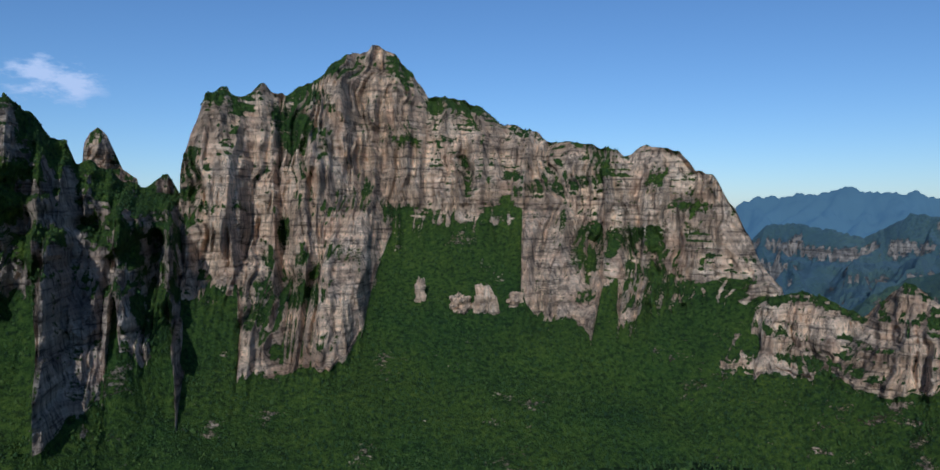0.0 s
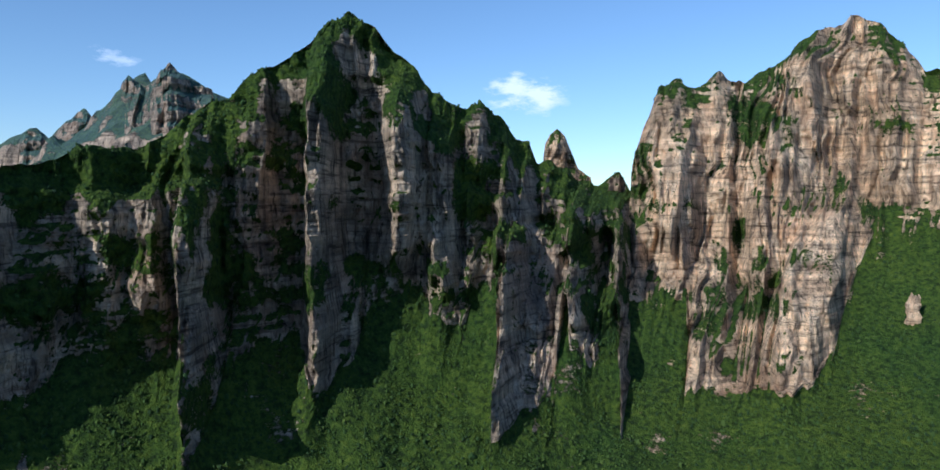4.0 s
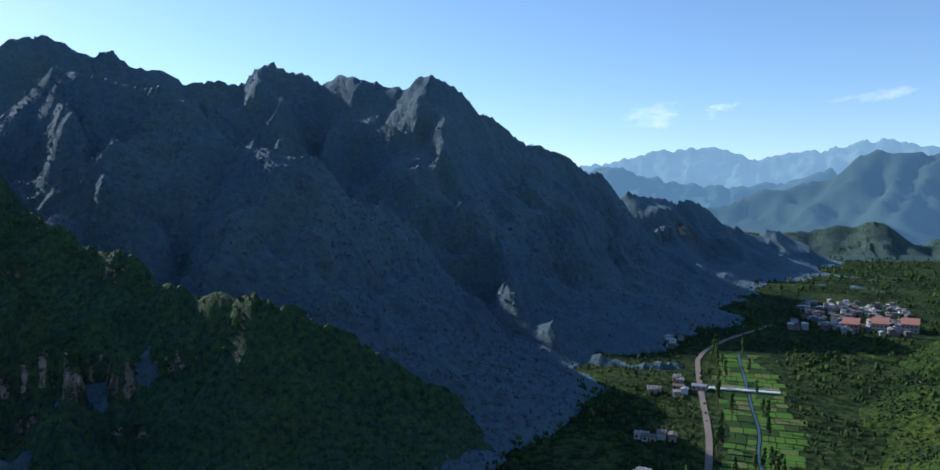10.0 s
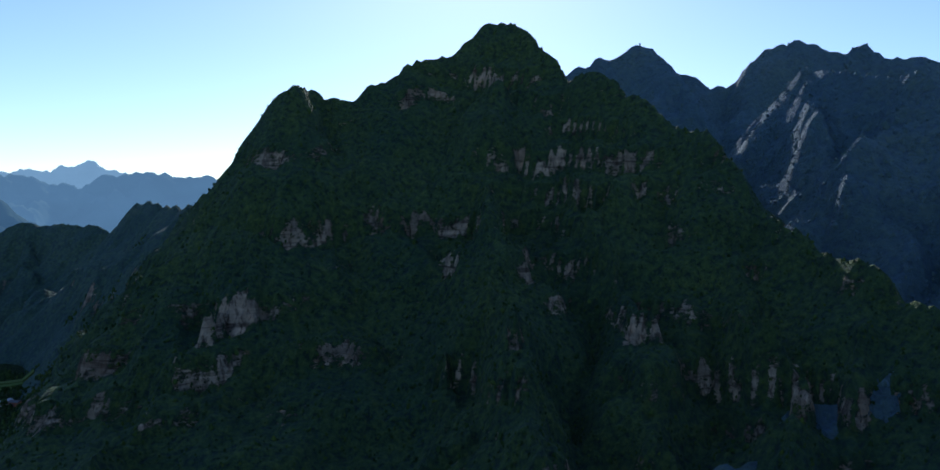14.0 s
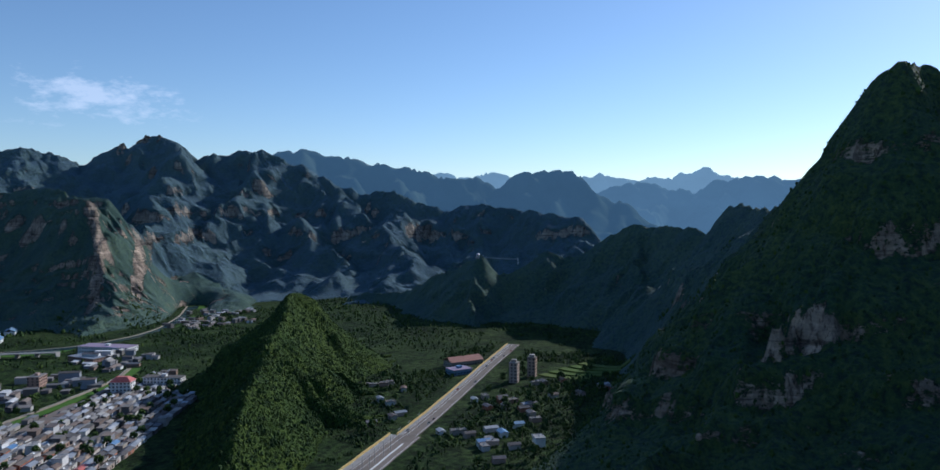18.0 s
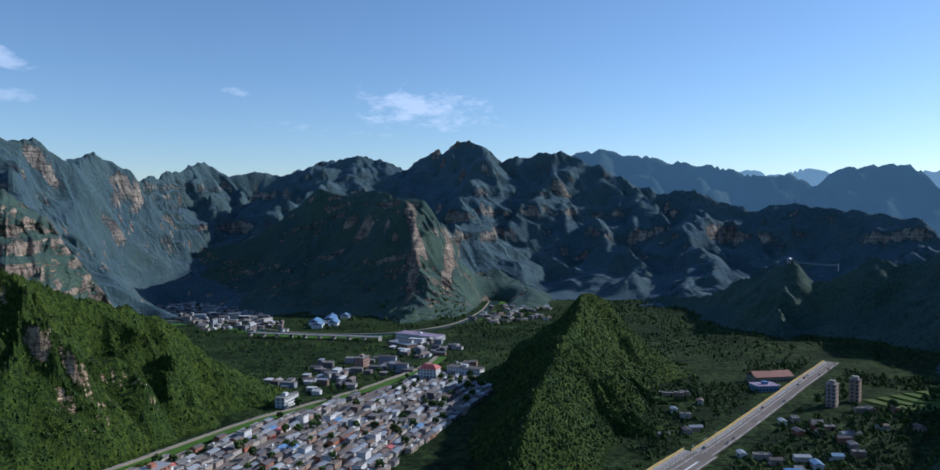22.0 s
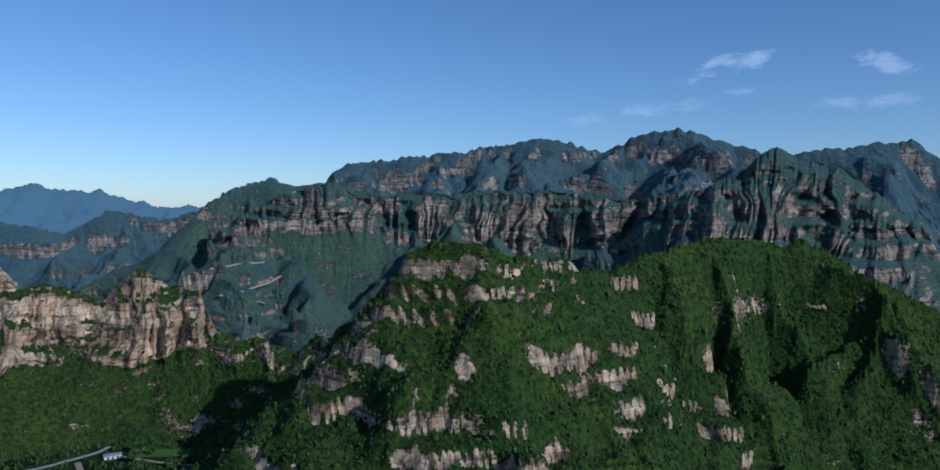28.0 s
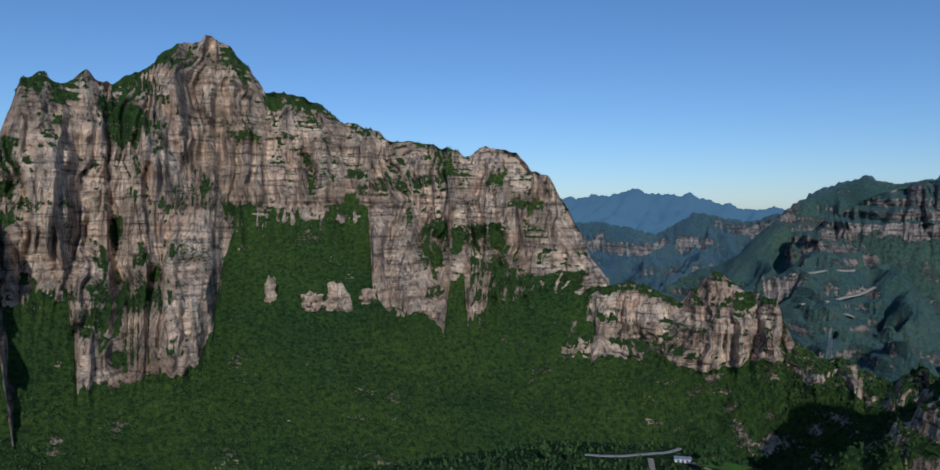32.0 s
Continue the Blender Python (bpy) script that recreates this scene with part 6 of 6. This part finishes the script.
def plant_trees():
    rng = random.Random(77)
    poplar = make_tree(15, 2.4, True, 1, "slim dark green poplar beside the stream")
    round_a = make_tree(9, 3.4, False, 2, "rounded green tree in the valley")
    round_b = make_tree(7, 3.0, False, 3, "bushy green tree between the houses")
    used = set()

    def plant(kind, x, y, group):
        s = rng.uniform(0.75, 1.25)
        m = pose(x, y, land_z(x, y), 0, 0, rng.uniform(0, 360)) @ Matrix.Diagonal((s, s, s * rng.uniform(0.9, 1.15), 1))
        if kind not in used:
            used.add(kind)
            kind["group"] = group
            kind.matrix_basis = m
            return
        copy = copy_thing(kind, pose(x, y, land_z(x, y), 0, 0, rng.uniform(0, 360)))
        copy.scale = (s, s, s * rng.uniform(0.9, 1.15))
        copy["group"] = group

    for k in range(34):
        x, y = dense(STREAM, 8)[k % len(dense(STREAM, 8))]
        plant(poplar, x + rng.uniform(-3, 3), y + rng.choice((-21, -17, 5)) + rng.uniform(-2, 2), "poplars along the stream")
    for x, y in ((-486, 10), (-487, 14), (-495, 22), (-492, 17), (-470, 40)):
        plant(poplar, x, y, "poplars along the stream")
    for k in range(120):
        x, y = town(rng.uniform(-70, 380), rng.uniform(-110, 50))
        if not on_hill(x, y):
            plant(round_b, x, y, "trees between the town houses")
    for k in range(90):
        x, y = rng.uniform(130, 400), rng.uniform(-720, -380)
        if not on_hill(x, y):
            t = min(math.hypot(x - a, y - b) for a, b in dense(HIGHWAY, 12))
            if t > 24:
                plant(round_a if rng.random() < 0.6 else round_b, x, y, "trees along the highway")
    for k in range(30):
        x, y = rng.uniform(120, 330), rng.uniform(330, 480)
        plant(round_a, x, y, "trees below the crag")


plant_trees()


def far_from(line, x, y, d):
    P = np.array(dense(line, 14))
    return np.hypot(P[:, 0] - x, P[:, 1] - y).min() > d


def valley_woods():
    """Scrub, orchards and copses on the valley floor, joined."""
    rng = np.random.default_rng(9)
    pts = []
    regions = ((110, 430, -760, -340, 7500), (330, 1100, -1450, -600, 8000), (-760, -380, -160, 110, 2600), (560, 1250, -760, -200, 3200), (-120, 400, 290, 540, 9000), (-1000, -760, -120, 140, 1500), (-1650, -1000, -120, 420, 2600), (-600, -250, -220, -10, 2600))
    for x0, x1, y0, y1, n in regions:
        xy = np.stack([rng.uniform(x0, x1, n), rng.uniform(y0, y1, n)], 1)
        mask = vnoise(xy[:, 0] / 45, xy[:, 1] / 45, 0.0, 6) > (-0.9 if y0 > 250 else -0.38)
        for x, y in xy[mask]:
            s, w = (x - TOWN_AT[0]) * TOWN_D[0] + (y - TOWN_AT[1]) * TOWN_D[1], (x - TOWN_AT[0]) * TOWN_N[0] + (y - TOWN_AT[1]) * TOWN_N[1]
            if (y < -760 or (x < -250 and y < 0)) and on_hill(x, y):
                continue
            if -95 < s < 400 and -118 < w < 84 - 0.2 * max(s, 0) and x > 300:
                continue
            if all(far_from(l, x, y, d) for l, d in ((HIGHWAY, 23), (STREAM, 26), (ROAD_UP, 7), (RIVER, 24), (EMBANK, 17), (PATH_A, 6), (PATH_B, 6), (PATH_C, 5))) and math.hypot(x - 233, y - 446) > 14 and not (238 < x < 305 and 366 < y < 440 and abs((x - 246) * 0.75 + (y - 438) * 0.66) < 14):
                pts.append((x, y, land_z(x, y)))
    P = np.array(pts)
    n = len(P)
    shapes, faces = crown_shapes(rng)
    base = np.array(shapes)[rng.integers(0, 6, n)]
    scale = 2.0 * rng.lognormal(0, 0.3, n) * (0.68 + np.clip(np.hypot(P[:, 0], P[:, 1]) - 450, 0, 900) / 1500)
    a = rng.uniform(0, 6.28, n)
    co, si = np.cos(a)[:, None], np.sin(a)[:, None]
    V = np.stack([base[..., 0] * co - base[..., 1] * si, base[..., 0] * si + base[..., 1] * co, base[..., 2] * rng.uniform(0.9, 1.7, n)[:, None]], -1) * scale[:, None, None] + P[:, None, :]
    me = mesh_of("valley_woods", V.reshape(-1, 3), (faces[None] + (np.arange(n) * 12)[:, None, None]).reshape(-1, 3), (LEAF,), tris=True)
    tagged(new("valley_woods", me), "copses and orchards on the valley floor", "woods", kind="stuff")


valley_woods()


# ---- lamps, cars, pylons and other single things ----
def street_lamps():
    first = None
    pts = dense(HIGHWAY, 36)[1:14]
    for k, (x, y) in enumerate(pts):
        m = pose(x, y, land_z(x, y) + 0.9, 0, 0, 115)
        if first is None:
            first = thing("street_lamp", "tall grey steel street lamp on the highway", "street lamp", m, "lamps along the highway")
            bm = bmesh.new()
            rod(bm, (0, 0, -0.2), (0, 0, 10), 0.16, 0.09)
            part("pole", bm, STEEL, first)
            for sx in (1, -1):
                bm = bmesh.new()
                rod(bm, (0, 0, 9.8), (1.8 * sx, 0, 10.4), 0.07, 0.05, 5)
                arm = part("arm", bm, STEEL, first)
                part("lamp_head", boxes((1.4 * sx - 0.5, 1.4 * sx + 0.7, -0.18, 0.18, 10.3, 10.5)), PAINT_WHITE, arm)
        else:
            copy_thing(first, m)


def cars():
    rng = random.Random(3)
    first = None
    for k in range(22):
        if k < 12:
            pts = dense(HIGHWAY, 10)
            i = rng.randrange(1, len(pts) - 2)
            off = rng.choice((-5.0, -4.2, 1.5, 4.6))
        else:
            pts = [town(s, 0) for s in range(-60, 260, 10)]
            i = rng.randrange(0, len(pts) - 2)
            off = rng.choice((-3.4, 3.4))
        (ax, ay), (bx, by) = pts[i], pts[i + 1]
        d = math.hypot(bx - ax, by - ay)
        x, y = ax - (by - ay) / d * off, ay + (bx - ax) / d * off
        m = pose(x, y, land_z(ax, ay) + (0.91 if k < 12 else 0.26), 0, 0, math.degrees(math.atan2(by - ay, bx - ax)))
        if first is None:
            first = thing("car", "small car on the road", "car", m, "cars on the road")
            part("body", boxes((-2.2, 2.2, -0.9, 0.9, 0.3, 0.95, 0.05)), CAR_PAINT, first)
            part("cabin", boxes((-1.4, 1.0, -0.82, 0.82, 0.95, 1.5, 0.22)), GLASS_DARK, first)
            for x_ in (-1.35, 1.35):
                for y_ in (-0.85, 0.85):
                    bm = bmesh.new()
                    rod(bm, (x_, y_ - 0.1, 0.33), (x_, y_ + 0.1, 0.33), 0.33, 0.33, 10)
                    part("wheel", bm, RUBBER, first)
        else:
            copy_thing(first, m)


def pylon(x, y, z, turn, h, label):
    ob = thing("pylon", label, "pylon", pose(x, y, z, 0, 0, turn))
    b = h * 0.11
    for sx in (-1, 1):
        for sy in (-1, 1):
            bm = bmesh.new()
            rod(bm, (sx * b, sy * b, -3), (sx * 0.35, sy * 0.35, h), 0.22, 0.12, 4)
            part("leg", bm, STEEL, ob)
    for k in range(9):
        z0, z1 = h * k / 9, h * (k + 1) / 9
        r0, r1 = b + (0.35 - b) * k / 9, b + (0.35 - b) * (k + 1) / 9
        bm = bmesh.new()
        for p, q in (((-r0, -r0), (r1, -r1)), ((r0, -r0), (-r1, -r1)), ((-r0, r0), (r1, r1)), ((r0, r0), (-r1, r1)), ((-r0, -r0), (-r1, r1)), ((-r0, r0), (-r1, -r1)), ((r0, -r0), (r1, r1)), ((r0, r0), (r1, -r1))):
            rod(bm, (*p, z0), (*q, z1), 0.09, 0.09, 3)
        part("lattice", bm, STEEL, ob)
    for z0, w in ((h * 0.72, 5.5), (h * 0.84, 4.5), (h * 0.95, 3.5)):
        bm = bmesh.new()
        rod(bm, (-w, 0, z0), (w, 0, z0), 0.14, 0.14, 4)
        rod(bm, (-w, 0, z0), (0, 0, z0 + 1.6), 0.08, 0.08, 4)
        rod(bm, (w, 0, z0), (0, 0, z0 + 1.6), 0.08, 0.08, 4)
        part("crossarm", bm, STEEL, ob)
    return ob


def pavilion(x, y, z, turn, label):
    ob = thing("pavilion", label, "pavilion", pose(x, y, z, 0, 0, turn))
    part("plinth", boxes((-3, 3, -3, 3, -2, 0.6)), CONCRETE, ob)
    for sx in (-2, 2):
        for sy in (-2, 2):
            bm = bmesh.new()
            rod(bm, (sx, sy, 0.6), (sx, sy, 4.6), 0.25, 0.25)
            part("column", bm, WALL_WHITE, ob)
    part("roof", boxes((-3.2, 3.2, -3.2, 3.2, 4.6, 7.2, 2.9)), WALL_WHITE, ob)


def shed_and_gate():
    x, y = 233, 446
    ob = thing("long_shed", "low pale shed with a metal roof beside the path", "shed", pose(x, y, land_z(x, y), 0, 0, -28))
    part("wall", boxes((-5.5, 5.5, -2.5, 2.5, -1, 2.8)), WALL_WHITE, ob)
    bm = bmesh.new()
    gable(bm, -6, 6, -3.1, 3.1, 2.75, 0.9, 0.25)
    part("roof", bm, ROOF_PALE, ob)
    for k in range(3):
        part("door", boxes((-3.8 + 3 * k, -2.2 + 3 * k, -2.56, -2.45, 0, 2.1)), DOOR, ob)
    x, y = 172, 421
    gate = thing("gate_arch", "white arched gate on the path", "gate", pose(x, y, land_z(x, y), 0, 0, -25))
    bm = bmesh.new()
    outer = [(4.2 * math.cos(a), 4.6 * math.sin(a)) for a in np.linspace(0, math.pi, 17)]
    inner = [(3.0 * math.cos(a), 3.4 * math.sin(a)) for a in np.linspace(0, math.pi, 17)]
    rings = [[bm.verts.new((px, yy, pz)) for px, pz in pts] for yy in (-1.0, 1.0) for pts in (outer, inner)]
    for k in range(16):
        bm.faces.new((rings[0][k], rings[0][k + 1], rings[1][k + 1], rings[1][k]))
        bm.faces.new((rings[2][k + 1], rings[2][k], rings[3][k], rings[3][k + 1]))
        bm.faces.new((rings[0][k + 1], rings[0][k], rings[2][k], rings[2][k + 1]))
        bm.faces.new((rings[1][k], rings[1][k + 1], rings[3][k + 1], rings[3][k]))
    part("arch", bm, WALL_WHITE, gate)
    part("threshold", boxes((-4.4, 4.4, -1.2, 1.2, -1, 0.1)), CONCRETE, gate)


def temple_hall(x, y, z, turn):
    ob = thing("cliff_hall", "long white hall with a flat roof on the cliff ledge", "building", pose(x, y, z, 0, 0, turn))
    part("terrace", boxes((-9, 9, -4, 4, -6, 0)), CONCRETE, ob)
    part("wall", boxes((-8, 8, -2.5, 3, 0, 3.6)), WALL_WHITE, ob)
    part("roof", boxes((-9, 9, -4, 3.6, 3.6, 4.6)), WALL_WHITE, ob)
    for k in range(6):
        bm = bmesh.new()
        rod(bm, (-7.5 + 3 * k, -3.5, 0), (-7.5 + 3 * k, -3.5, 3.6), 0.25, 0.25)
        part("column", bm, WALL_WHITE, ob)
    for k in range(5):
        part("window", boxes((-6.6 + 3 * k, -5.2 + 3 * k, -2.58, -2.45, 0.9, 2.6)), GLASS_DARK, ob)


def suspension_bridge(a, b):
    """A white footbridge hung between two knolls."""
    ob = thing("hanging_bridge", "thin white footbridge hung between two knolls", "bridge")
    a, b = Vector(a), Vector(b)
    pts = [a.lerp(b, k / 12) - Vector((0, 0, 0.8 * math.sin(math.pi * k / 12))) for k in range(13)]
    for p, q in zip(pts[:-1], pts[1:]):
        bm = bmesh.new()
        rod(bm, p, q, 0.5, 0.5, 4)
        part("deck", bm, STEEL, ob)
    for side in (-1.2, 1.2):
        bm = bmesh.new()
        for p, q in zip(pts[:-1], pts[1:]):
            rod(bm, p + Vector((side, 0, 1.4)), q + Vector((side, 0, 1.4)), 0.15, 0.15, 4)
        part("cable", bm, STEEL, ob)
    for p in (a, b):
        bm = bmesh.new()
        rod(bm, p + Vector((0, 0, -8)), p + Vector((0, 0, 3)), 0.7, 0.5, 6)
        part("tower", bm, WALL_WHITE, ob)


def outcrops():
    """Single boulders and ledges that break through the woods."""
    rng = random.Random(8)
    for name, x, y, z, s, label in OUTCROPS:
        bm = bmesh.new()
        bmesh.ops.create_icosphere(bm, subdivisions=4, radius=1)
        for v in bm.verts:
            n = noise.fractal(v.co * 2.1 + Vector((x, y, 0)) * 0.1, 1.0, 2.0, 4)
            ledge = 0.09 * math.sin(v.co.z * s[2] * 1.1 + 1.5 * n)
            v.co = Vector((v.co.x * s[0], v.co.y * s[1], v.co.z * s[2])) * (1 + 0.5 * n + ledge)
        me = bpy.data.meshes.new(name)
        bm.to_mesh(me)
        bm.free()
        me.materials.append(ROCK_DARK if "brown" in label else ROCK)
        ob = tagged(new(name, me), label, "rock")
        ob.matrix_basis = pose(x, y, z, 0, 0, rng.uniform(0, 90))


street_lamps()
cars()
shed_and_gate()
suspension_bridge((618, -1014, 82), (546, -1012, 82))
pavilion(624, -1008, land_z(624, -1008), 20, "small white pavilion on the wooded knoll")
pylon(375, 470, 44, 30, 26, "grey lattice pylon behind the crag")


def contour_road(points, half=1.7):
    """A pale track cut along a mountainside."""
    pts = dense(smooth_line(points), 8)
    raw = [land_z(x, y) for x, y in pts]
    bm, rows = bmesh.new(), []
    for k, (x, y) in enumerate(pts):
        near = raw[max(k - 5, 0):k + 6]
        z = sum(near) / len(near) + 1.2
        (ax, ay), (bx, by) = pts[max(k - 1, 0)], pts[min(k + 1, len(pts) - 1)]
        d = math.hypot(bx - ax, by - ay) or 1
        nx, ny = -(by - ay) / d * half, (bx - ax) / d * half
        rows.append([bm.verts.new((x + nx * s, y + ny * s, z + h)) for s, h in ((-1.2, -2), (-1, 0), (1, 0), (1.2, -2))])
    for r, s in zip(rows[:-1], rows[1:]):
        for i in range(3):
            bm.faces.new((r[i], s[i], s[i + 1], r[i + 1]))
    bmesh.ops.recalc_face_normals(bm, faces=bm.faces)
    tagged(part("hill_road", bm, DIRT, None), "pale hairpin track cut into the mountainside", "road", kind="structure")


contour_road([(562, 734), (620, 752), (672, 759), (740, 772), (809, 783)])
contour_road([(571, 704), (600, 722), (640, 735)])
contour_road([(599, 797), (640, 800), (691, 791)])
contour_road([(825, 797), (860, 765), (893, 728)])
OUTCROPS = [("rock_outcrop", -44, 652, 90, (5, 4, 13), "narrow pale rock fin in the woods"), ("rock_outcrop", -8, 650, 80, (15, 9, 11), "pale boulders breaking through the woods"), ("rock_outcrop", 14, 646, 82, (10, 8, 17), "pale broken crag standing in the woods"), ("rock_outcrop", 43, 655, 84, (12, 8, 9), "pale boulders breaking through the woods"),
            ("rock_outcrop", 130, 585, 12, (4, 3, 3), "small white boulder among the trees"), ("rock_outcrop", -606, 175, land_z(-606, 175) + 8, (7, 7, 11), "brown rock knob on the foothill's shoulder"),
            ("rock_outcrop", -572, 186, land_z(-572, 186) + 6, (5, 5, 8), "brown rock knob on the foothill's shoulder")]
outcrops()
temple_hall(1064, 246, 200, -78)
